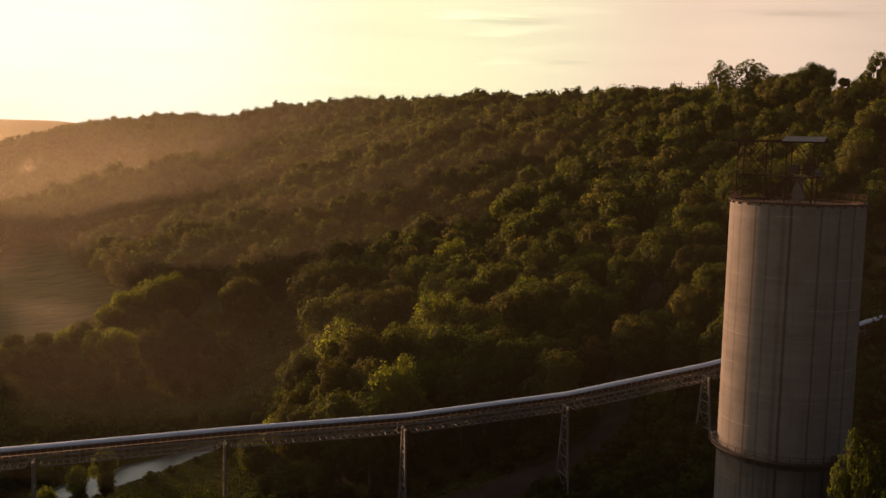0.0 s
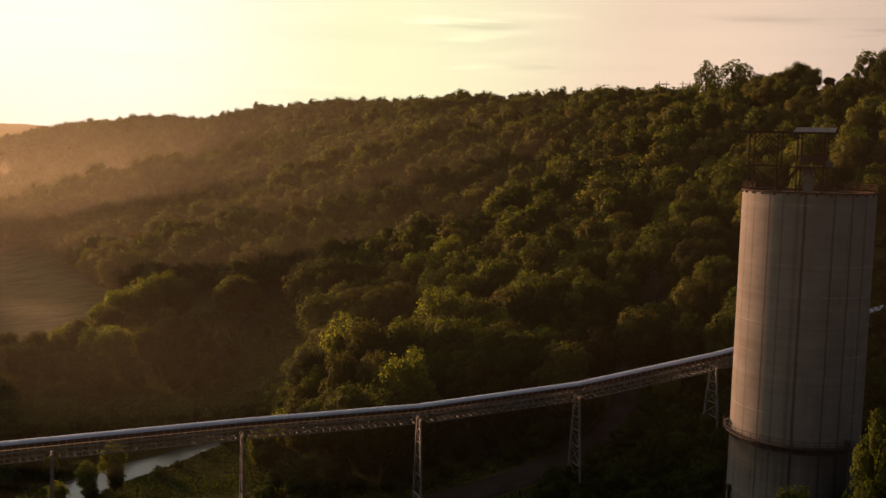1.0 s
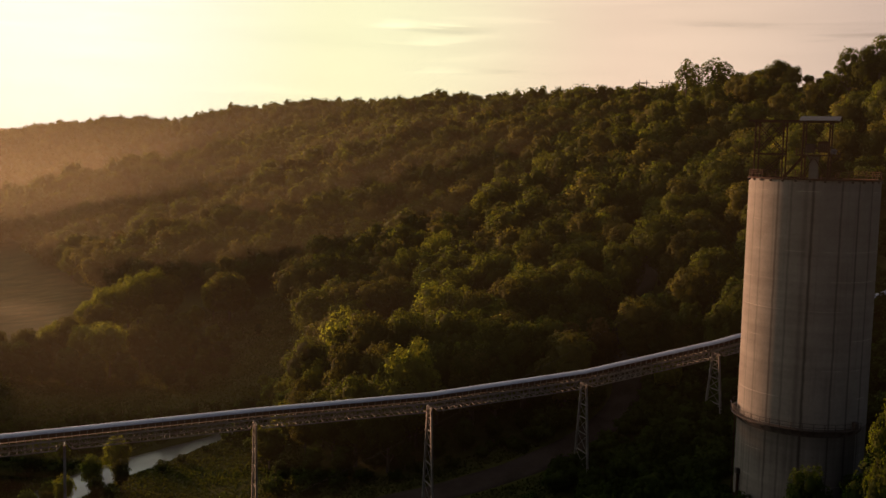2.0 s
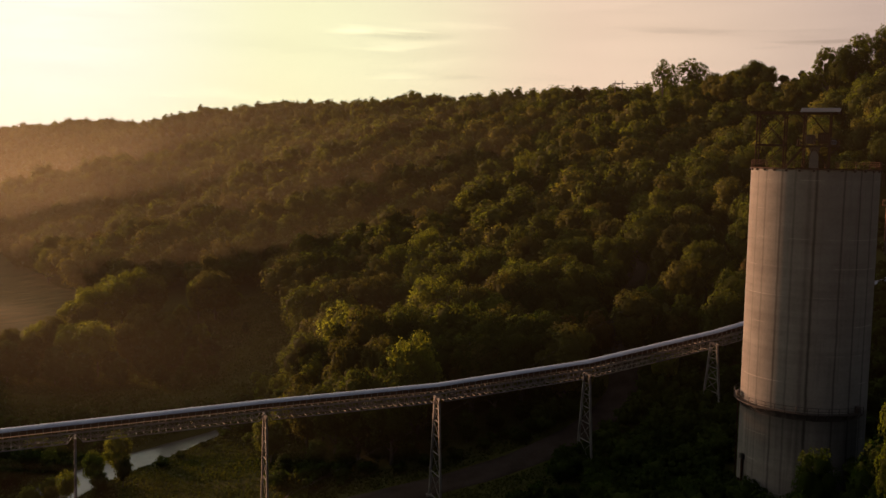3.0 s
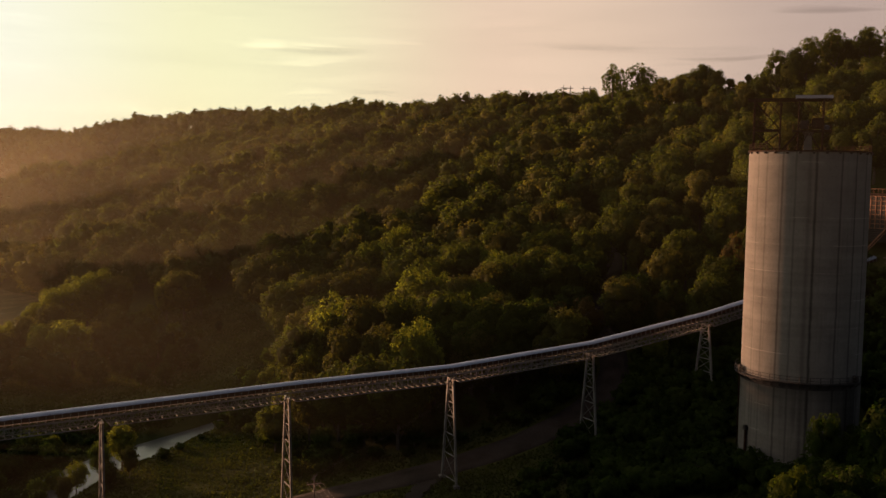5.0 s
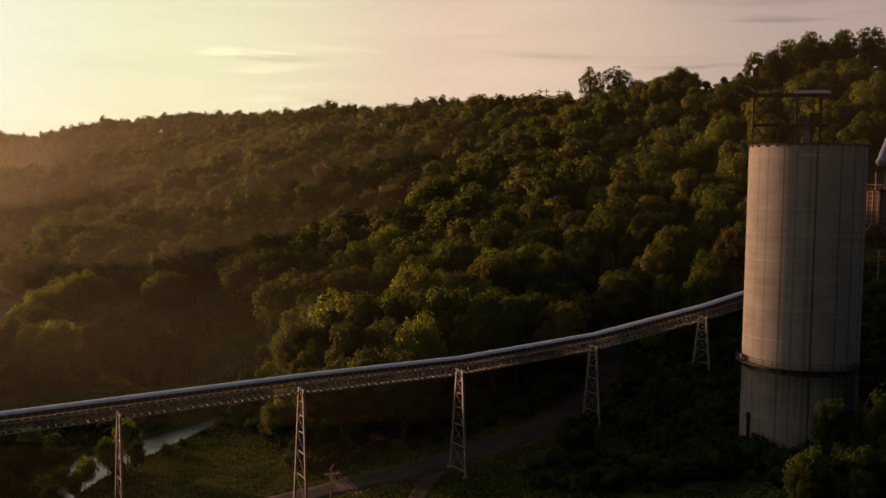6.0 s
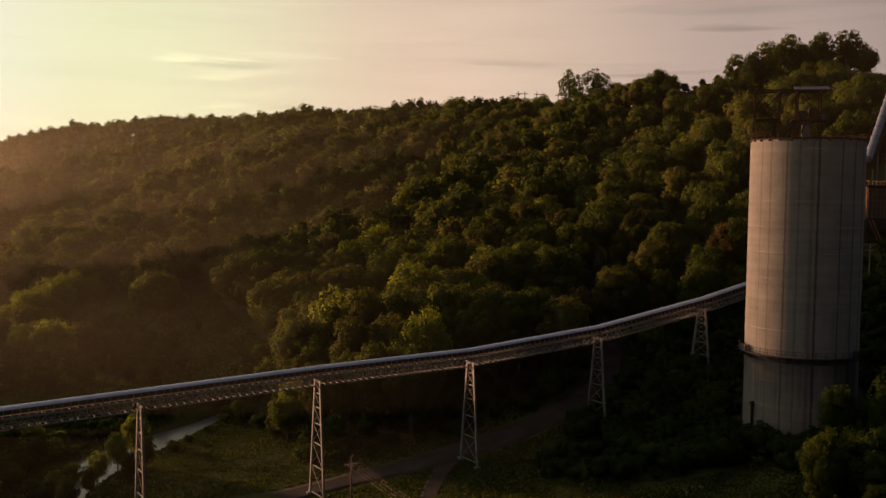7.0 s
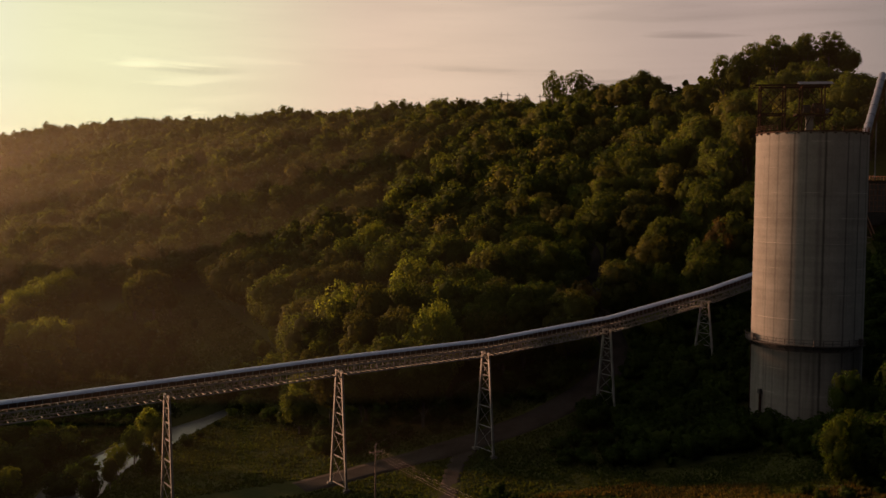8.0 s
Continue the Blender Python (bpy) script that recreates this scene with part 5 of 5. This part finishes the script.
# pipes down the foot
for a, top, foot, w in ((183.5, 13.4, 6.5, 0.5), (160, BAND, 5.0, 0.22), (177, 9.0, 6.0, 0.35)):
    bar("downpipe", round_at(a, SR + 0.3, foot), round_at(a, SR + 0.3, top), w, w, RUST, silo, "pipe")
    for z in (foot + 1.0, top - 0.6):
        bar("pipe_clip", round_at(a, SR - 0.02, z), round_at(a, SR + 0.4, z), w * 1.5, 0.12, DARK, silo, "plate")
bm = bmesh.new()
bmesh.ops.create_cube(bm, size=1, matrix=Matrix.Translation(round_at(183.5, SR + 0.35, 13.2)) @ Matrix.Rotation(radians(183.5), 4, "Z") @ Matrix.Diagonal((0.7, 0.8, 0.9, 1)))
bmesh.ops.bevel(bm, geom=bm.edges[:], offset=0.1, segments=2, affect="EDGES")
part("pipe_head", bm, DARK, silo)

# head frame on the silo's roof
HF, HU, HV = Vector((48.9, 165.4, RIM - 0.15)), Vector((0.868, -0.497, 0)), Vector((0.497, 0.868, 0))
head = thing("headframe", Matrix.Translation(HF), "rusty open steel head frame with small metal roof on the silo", "steel frame")


def hp(u, v, z):
    return HF + HU * u + HV * v + Vector((0, 0, z))


BENTS, ROWV, TOPZ = (0.0, 4.5, 7.6, 11.7), (-2.1, 2.1), 9.6
for u in BENTS:
    tall = TOPZ if u < 7 else TOPZ - 0.2
    for v in ROWV:
        bar("column", hp(u, v, 0), hp(u, v, tall), 0.21, 0.21, RUST, head, "beam")
        for s in (-1, 1):
            if -0.1 < u + s * 0.9 < 12.5:
                bar("knee_brace", hp(u, v, tall - 0.9), hp(u + s * 0.8, v, tall - 0.05), 0.12, 0.12, RUST, head)
    bar("cross_beam", hp(u, ROWV[0], tall), hp(u, ROWV[1], tall), 0.24, 0.3, RUST, head, "beam")
    bar("cross_beam", hp(u, ROWV[0], 4.2), hp(u, ROWV[1], 4.2), 0.2, 0.24, RUST, head, "beam")
for v in ROWV:
    bar("top_beam", hp(-1.2, v, TOPZ + 0.1), hp(12.6, v, TOPZ + 0.1), 0.26, 0.34, RUST, head, "beam")
    bar("middle_beam", hp(0, v, 4.2), hp(4.5, v, 4.2), 0.22, 0.3, RUST, head, "beam")
    bar("cross_brace", hp(0, v, 4.4), hp(4.5, v, 9.3), 0.12, 0.12, RUST, head)
    bar("cross_brace", hp(4.5, v, 4.4), hp(0, v, 9.3), 0.12, 0.12, RUST, head)
    bar("cross_brace", hp(0, v, 0.2), hp(4.5, v, 4.0), 0.12, 0.12, RUST, head)
    bar("cross_brace", hp(4.5, v, 0.2), hp(0, v, 4.0), 0.1, 0.1, RUST, head)
    bar("cross_brace", hp(0, v, 6.8), hp(2.25, v, 9.3), 0.1, 0.1, RUST, head)
    bar("cross_brace", hp(4.5, v, 6.8), hp(2.25, v, 9.3), 0.1, 0.1, RUST, head)
    bar("cross_brace", hp(0, v, 6.8), hp(2.25, v, 4.4), 0.1, 0.1, RUST, head)
    bar("cross_brace", hp(4.5, v, 6.8), hp(2.25, v, 4.4), 0.1, 0.1, RUST, head)
    bar("cross_brace", hp(7.6, v, 0.2), hp(9.2, v, 3.6), 0.14, 0.14, RUST, head)
    bar("cross_brace", hp(11.7, v, 0.2), hp(9.6, v, 3.6), 0.14, 0.14, RUST, head)
    bar("cross_brace", hp(11.7, v, 5.4), hp(8.6, v, 9.2), 0.12, 0.12, RUST, head)
    bar("stringer", hp(4.6, v * 0.3, 0.3), hp(7.6, v * 0.3, 4.0), 0.12, 0.34, RUST, head, "plate")
for k in range(12):
    f = (k + 0.5) / 12
    bar("stair_tread", hp(4.6 + 3 * f, -0.6, 0.3 + 3.7 * f), hp(4.6 + 3 * f, 0.6, 0.3 + 3.7 * f), 0.25, 0.04, RUST, head, "plate", (1, 0, 0))
bar("platform", hp(6.6, 0, 4.1), hp(13.2, 0, 4.1), 4.6, 0.2, RUST, head, "plate")
for v in (-2.25, 2.25):
    for z in (0.55, 1.05):
        bar("platform_rail", hp(6.7, v, 4.2 + z), hp(13.1, v, 4.2 + z), 0.06, 0.06, RUST, head, "pipe")
    for k in range(6):
        bar("platform_post", hp(6.7 + 6.4 * k / 5, v, 4.2), hp(6.7 + 6.4 * k / 5, v, 5.25), 0.07, 0.07, RUST, head)
for v in (-2.25, 2.25):
    bar("platform_bracket", hp(11.9, v, 2.9), hp(13.2, v, 4.0), 0.16, 0.16, RUST, head)
# gabled roof of ribbed sheet
bm = bmesh.new()
n = 40
rows = []
for k in range(n + 1):
    u = 6.9 + 6.3 * k / n
    rib = 0.008 if k % 4 == 0 else 0.0
    rows.append([bm.verts.new(hp(u, v, z + rib)) for v, z in ((-2.9, 9.75), (0, 10.55), (2.9, 9.75), (2.9, 9.69), (0, 10.49), (-2.9, 9.69))])
for p, q in zip(rows, rows[1:]):
    for k in range(6):
        bm.faces.new((p[k], q[k], q[(k + 1) % 6], p[(k + 1) % 6]))
bm.faces.new(rows[0]), bm.faces.new(rows[-1][::-1])
bmesh.ops.recalc_face_normals(bm, faces=bm.faces)
roof = part("roof", bm, ROOFING, head, "bluish ribbed metal roof")
for u in (6.95, 13.15):
    bar("gable_beam", hp(u, -2.85, 9.62), hp(u, 0, 10.4), 0.12, 0.2, RUST, roof)
    bar("gable_beam", hp(u, 2.85, 9.62), hp(u, 0, 10.4), 0.12, 0.2, RUST, roof)
# chute under the platform
bm = bmesh.new()
low = [bm.verts.new(hp(9.3 + a * 0.75, b * 0.75, 0.1)) for a, b in ((-1, -1), (1, -1), (1, 1), (-1, 1))]
mid = [bm.verts.new(hp(9.3 + a * 0.62, b * 0.62, 3.2)) for a, b in ((-1, -1), (1, -1), (1, 1), (-1, 1))]
top = [bm.verts.new(hp(9.3 + a * 1.0, b * 1.0, 4.0)) for a, b in ((-1, -1), (1, -1), (1, 1), (-1, 1))]
for p, q in ((low, mid), (mid, top)):
    for k in range(4):
        bm.faces.new((p[k], p[(k + 1) % 4], q[(k + 1) % 4], q[k]))
bm.faces.new(low[::-1]), bm.faces.new(top)
part("chute", bm, CONCRETE, head, "pale dusty chute")


def machine(name, m, size, material, label, category):
    """A drive on the platform: bevelled housing with ribs, a shaft end and feet."""
    ob = thing(name, m, label, category)
    bm = bmesh.new()
    bmesh.ops.create_cube(bm, size=1, matrix=m @ Matrix.Translation((0, 0, size[2] * 0.55)) @ Matrix.Diagonal((size[0], size[1], size[2] * 0.8, 1)))
    bmesh.ops.bevel(bm, geom=bm.edges[:], offset=0.12, segments=2, affect="EDGES")
    part("housing", bm, material, ob)
    for k in (-1, 1):
        a = m @ Vector((k * size[0] * 0.38, -size[1] / 2, 0))
        b = m @ Vector((k * size[0] * 0.38, size[1] / 2, 0))
        bar("foot", a, b, 0.2, 0.3, DARK, ob, "beam")
    bar("shaft", m @ Vector((size[0] * 0.5, 0, size[2] * 0.55)), m @ Vector((size[0] * 0.75, 0, size[2] * 0.55)), 0.3, 0.3, DARK, ob, "pipe")
    for k in range(5):
        x = size[0] * (-0.35 + 0.175 * k)
        bar("rib", m @ Vector((x, -size[1] * 0.5 - 0.03, size[2] * 0.3)), m @ Vector((x, -size[1] * 0.5 - 0.03, size[2] * 0.8)), 0.05, 0.06, DARK, ob, "plate")
    return ob


turn = Matrix.Rotation(math.atan2(HU.y, HU.x), 4, "Z")
machine("drive_unit", Matrix.Translation(hp(8.6, 0, 4.22)) @ turn, (1.5, 1.3, 1.9), DARK, "dark grey conveyor drive unit standing on the head frame platform", "machine")
machine("gearbox", Matrix.Translation(hp(10.7, 0.1, 4.22)) @ turn, (1.8, 1.4, 2.3), RUST, "rust-red gearbox housing standing on the head frame platform", "machine")
machine("motor", Matrix.Translation(hp(12.3, -0.6, 4.22)) @ turn, (0.9, 0.8, 1.0), TUBE, "small bluish electric motor on the head frame platform", "machine")

# ---------------------------------------------------------------- loading house behind the silo
HB = Vector((101.5, 200.5, 0))
HB.z = float(ground_height(HB.x, HB.y))
DX, DY = Vector((CONV_DIR[0], CONV_DIR[1], 0)), Vector((-CONV_DIR[1], CONV_DIR[0], 0))
house = thing("loading_house", Matrix.Translation(HB), "sooty dark steel loading house on legs with rusty gridded walls", "building")


def bp(u, v, z):
    """A point of the loading house: along the conveyor, across it, and height over the sea."""
    return Vector((HB.x, HB.y, 0)) + DX * u + DY * v + Vector((0, 0, z))


LOW, HIGH = 44.0, 54.6
for u in (-4.5, 0, 4.5):
    for v in (-4.5, 4.5):
        p = bp(u, v, 0)
        bar("leg", bp(u, v, float(ground_height(p.x, p.y)) - 0.3), bp(u, v, LOW), 0.4, 0.4, DARK, house, "beam")
bm = bmesh.new()
bmesh.ops.create_cube(bm, size=1, matrix=Matrix.Translation(bp(0, 0, (LOW + HIGH) / 2)) @ Matrix.Rotation(math.atan2(DX.y, DX.x), 4, "Z") @ Matrix.Diagonal((10.2, 10.2, HIGH - LOW, 1)))
bmesh.ops.bevel(bm, geom=bm.edges[:], offset=0.1, segments=1, affect="EDGES")
LOUVRE = surface("sooty_sheet_metal", (0.010, 0.009, 0.009), (0.026, 0.022, 0.020), 0.8, 9, 0.95, 0, 0.2)
front = part("wall", bm, LOUVRE, house)
PANEL = surface("dusty_pink_panel", (0.030, 0.020, 0.017), (0.075, 0.050, 0.042), 0.6, 6, 0.7, 0.1, 0.2)
for i in range(6):
    for j in range(5):
        bm = bmesh.new()
        bmesh.ops.create_cube(bm, size=1, matrix=Matrix.Translation(bp(-4.3 + 1.55 * i, -5.14, 48.0 + 1.32 * j)) @ Matrix.Rotation(math.atan2(DX.y, DX.x), 4, "Z") @ Matrix.Diagonal((1.35, 0.08, 1.12, 1)))
        part("panel", bm, PANEL, front)
for i in range(7):
    bar("mullion", bp(-5.1 + 1.55 * i, -5.2, 47.2), bp(-5.1 + 1.55 * i, -5.2, 54.2), 0.14, 0.14, RUST_SUNLIT, front, "angle")
for j in range(6):
    bar("transom", bp(-5.1, -5.22, 47.3 + 1.32 * j), bp(4.6, -5.22, 47.3 + 1.32 * j), 0.12, 0.12, RUST_SUNLIT, front, "angle")
for i in range(8):
    bar("mullion", bp(-5.2, -4.9 + 1.4 * i, 47.0), bp(-5.2, -4.9 + 1.4 * i, 54.3), 0.14, 0.14, RUST_SUNLIT, front, "angle")
for j in range(8):
    bar("transom", bp(-5.22, -4.95, 47.1 + 1.02 * j), bp(-5.22, 4.95, 47.1 + 1.02 * j), 0.1, 0.1, RUST_SUNLIT, front, "angle")
for j in range(7):
    bar("louvre", bp(-5.18, -4.95, 44.3 + 0.4 * j), bp(-5.18, 4.95, 44.3 + 0.4 * j), 0.05, 0.3, LOUVRE, front, "plate", (1, 0, 1))
for s in (0, 0.9):
    bar("stair_stringer", bp(-5.9 - s, -4.8, 47.0), bp(-5.9 - s, 1.6, 40.8), 0.12, 0.3, RUST_SUNLIT, house, "plate")
for k in range(16):
    f = (k + 0.5) / 16
    bar("stair_tread", bp(-6.8, -4.8 + 6.4 * f, 47.0 - 6.2 * f), bp(-5.9, -4.8 + 6.4 * f, 47.0 - 6.2 * f), 0.25, 0.05, RUST, house, "plate", (0, 1, 0))
bar("roof_deck", bp(-5.7, 0, HIGH + 0.12), bp(5.7, 0, HIGH + 0.12), 11.4, 0.2, RUST, house, "plate")
for v in (-5.6, 5.6):
    for z in (0.55, 1.1):
        bar("deck_rail", bp(-5.6, v, HIGH + 0.2 + z), bp(5.6, v, HIGH + 0.2 + z), 0.07, 0.07, RUST_SUNLIT, house, "pipe")
    for k in range(9):
        bar("deck_post", bp(-5.6 + 1.4 * k, v, HIGH + 0.2), bp(-5.6 + 1.4 * k, v, HIGH + 1.3), 0.08, 0.08, RUST_SUNLIT, house)
for u in (-5.6, 5.6):
    bar("deck_rail", bp(u, -5.6, HIGH + 1.3), bp(u, 5.6, HIGH + 1.3), 0.07, 0.07, RUST_SUNLIT, house, "pipe")
for s in (0, 0.9):
    bar("stair_stringer", bp(-5.6, -6.0 - s, 46.8), bp(-1.0, -6.0 - s, 40.5), 0.12, 0.3, RUST_SUNLIT, house, "plate")
for k in range(16):
    f = (k + 0.5) / 16
    bar("stair_tread", bp(-5.6 + 4.6 * f, -6.9, 46.8 - 6.3 * f), bp(-5.6 + 4.6 * f, -6.0, 46.8 - 6.3 * f), 0.25, 0.05, RUST, house, "plate", (1, 0, 0))
for z in (41.5, LOW - 0.3):
    bar("tie_beam", bp(-4.5, -4.5, z), bp(4.5, -4.5, z), 0.25, 0.3, RUST, house, "beam")

# covered conveyor climbing the hill from the house
TA, TB = Vector((102.5, 200.5, 61.0)), Vector((134.0, 230.0, 85.5))
incline = thing("inclined_conveyor", Matrix.Translation((TA.x, TA.y, HIGH + 0.3)), "round bluish metal conveyor tube climbing the hill on a rusty frame", "conveyor")
axis = (TB - TA).normalized()
sideways = axis.cross(Vector((0, 0, 1))).normalized()
upward = sideways.cross(axis)
pieces = 9
for k in range(pieces):
    bm = bmesh.new()
    a, b = TA.lerp(TB, k / pieces), TA.lerp(TB, (k + 1) / pieces - 0.002)
    rows = []
    for p, rad in ((a, 0.95), (a.lerp(b, 0.02), 1.02), (a.lerp(b, 0.04), 0.95), (b, 0.95)):
        rows.append([bm.verts.new(p + (sideways * math.cos(t * math.pi / 12) + upward * math.sin(t * math.pi / 12)) * rad) for t in range(24)])
    for p, q in zip(rows, rows[1:]):
        for t in range(24):
            bm.faces.new((p[t], p[(t + 1) % 24], q[(t + 1) % 24], q[t]))
    bm.faces.new(rows[0][::-1]), bm.faces.new(rows[-1])
    bmesh.ops.recalc_face_normals(bm, faces=bm.faces)
    smooth(part("tube_section", bm, TUBE, incline))
for s in (-1, 1):
    bar("truss_chord", TA + sideways * s - upward * 2.6, TB + sideways * s - upward * 2.6, 0.2, 0.2, RUST, incline)
    bar("truss_chord", TA + sideways * s - upward * 1.15, TB + sideways * s - upward * 1.15, 0.2, 0.2, RUST, incline)
    for k in range(18):
        p, q = TA.lerp(TB, k / 18), TA.lerp(TB, (k + 1) / 18)
        bar("diagonal", p + sideways * s - upward * (2.6 if k % 2 else 1.15), q + sideways * s - upward * (1.15 if k % 2 else 2.6), 0.12, 0.12, RUST, incline)
    bar("handrail", TA + sideways * s * 1.7 - upward * 0.2, TB + sideways * s * 1.7 - upward * 0.2, 0.07, 0.07, RUST, incline, "pipe")
for f in (0.0, 0.5, 1.0):
    p = TA.lerp(TB, f) - upward * 2.6
    for s in (-1, 1):
        q = p + sideways * s
        foot = HIGH + 0.2 if f == 0 else float(ground_height(q.x, q.y)) - 0.3
        bar("support", Vector((q.x, q.y, foot)), q, 0.25, 0.25, STEEL, incline, "beam")


# ---------------------------------------------------------------- poles and wires
def utility_pole(x, y, height, turn, arms, label, name="utility_pole", foot=None):
    z = float(ground_height(x, y)) if foot is None else foot
    ob = thing(name, Matrix.Translation((x, y, z)), label, "utility pole", "utility poles")
    bm = bmesh.new()
    limb(bm, [(x, y, z - 0.5), (x, y, z + height * 0.5), (x, y, z + height)], [0.17, 0.145, 0.11], 10)
    post = part("post", bm, WOOD, ob)
    tips = []
    for lift, half, spin in arms:
        d = Vector((math.cos(radians(turn + spin)), math.sin(radians(turn + spin)), 0))
        c = Vector((x, y, z + height - lift))
        bar("crossarm", c - d * half, c + d * half, 0.14, 0.16, WOOD, post, "plate")
        for s in (-1, 1):
            bar("arm_brace", c + d * half * 0.55 * s, c - Vector((0, 0, 0.7)), 0.05, 0.05, STEEL, post)
        for s in (-0.92, -0.35, 0.35, 0.92):
            p = c + d * half * s
            bm = bmesh.new()
            bmesh.ops.create_cone(bm, cap_ends=True, segments=8, radius1=0.09, radius2=0.05, depth=0.24, matrix=Matrix.Translation(p + Vector((0, 0, 0.2))))
            part("insulator", bm, PANEL, post)
            tips.append(p + Vector((0, 0, 0.3)))
    return ob, tips


def wire(a, b, sag, thick=0.02):
    cu = bpy.data.curves.new("wire", "CURVE")
    cu.dimensions, cu.bevel_depth, cu.bevel_resolution = "3D", thick, 0
    sp = cu.splines.new("POLY")
    sp.points.add(16)
    for k in range(17):
        f = k / 16
        p = a.lerp(b, f)
        sp.points[k].co = (p.x, p.y, p.z - sag * 4 * f * (1 - f), 1)
    cu.materials.append(WIRE)
    return tagged(new("power_line", cu), "thin sagging overhead wire strung between wooden poles", "wire", "overhead wires")


near_pole, tips_a = utility_pole(-31.0, 151.8, 9.6, 14, ((0.25, 1.2, 55), (1.3, 1.2, 0)), "weathered wooden utility pole with two crossarms by the road")
_, tips_b = utility_pole(-20.0, 84.0, 13.5 - float(ground_height(-20.0, 84.0)), 14, ((0.25, 1.2, 30), (1.3, 1.2, 0)), "wooden utility pole on the near grassy bank")
_, tips_c = utility_pole(60.0, 222.0, 10.0, 20, ((0.25, 1.2, 55), (1.3, 1.2, 0)), "wooden utility pole standing among the trees")
for k in range(4):
    wire(tips_a[4 + k], tips_b[4 + k], 1.3, 0.011)
for k in (0, 3):
    wire(tips_a[k], tips_c[k], 1.8, 0.010)
utility_pole(90.5, 183.5, 11.0, -25, ((0.4, 1.3, 0), (1.6, 1.0, 0)), "wooden utility pole in front of the loading house", foot=float(ground_height(90.5, 183.5)))

# two-post line frames on the ridge
for x, y, top in ((101, 440, 99.5), (114, 450, 100.5), (127, 455, 101.0)):
    z = float(ground_height(x, y))
    ob = thing("line_frame", Matrix.Translation((x, y, z)), "far two-post wooden power line frame on the ridge", "power pylon", "ridge line frames")
    for s in (-1.6, 1.6):
        bm = bmesh.new()
        limb(bm, [(x + s, y, z - 0.5), (x + s, y, top)], [0.22, 0.16], 8)
        part("post", bm, WOOD, ob)
    bar("crossarm", (x - 3.0, y, top - 1.2), (x + 3.0, y, top - 1.2), 0.25, 0.3, WOOD, ob, "plate")
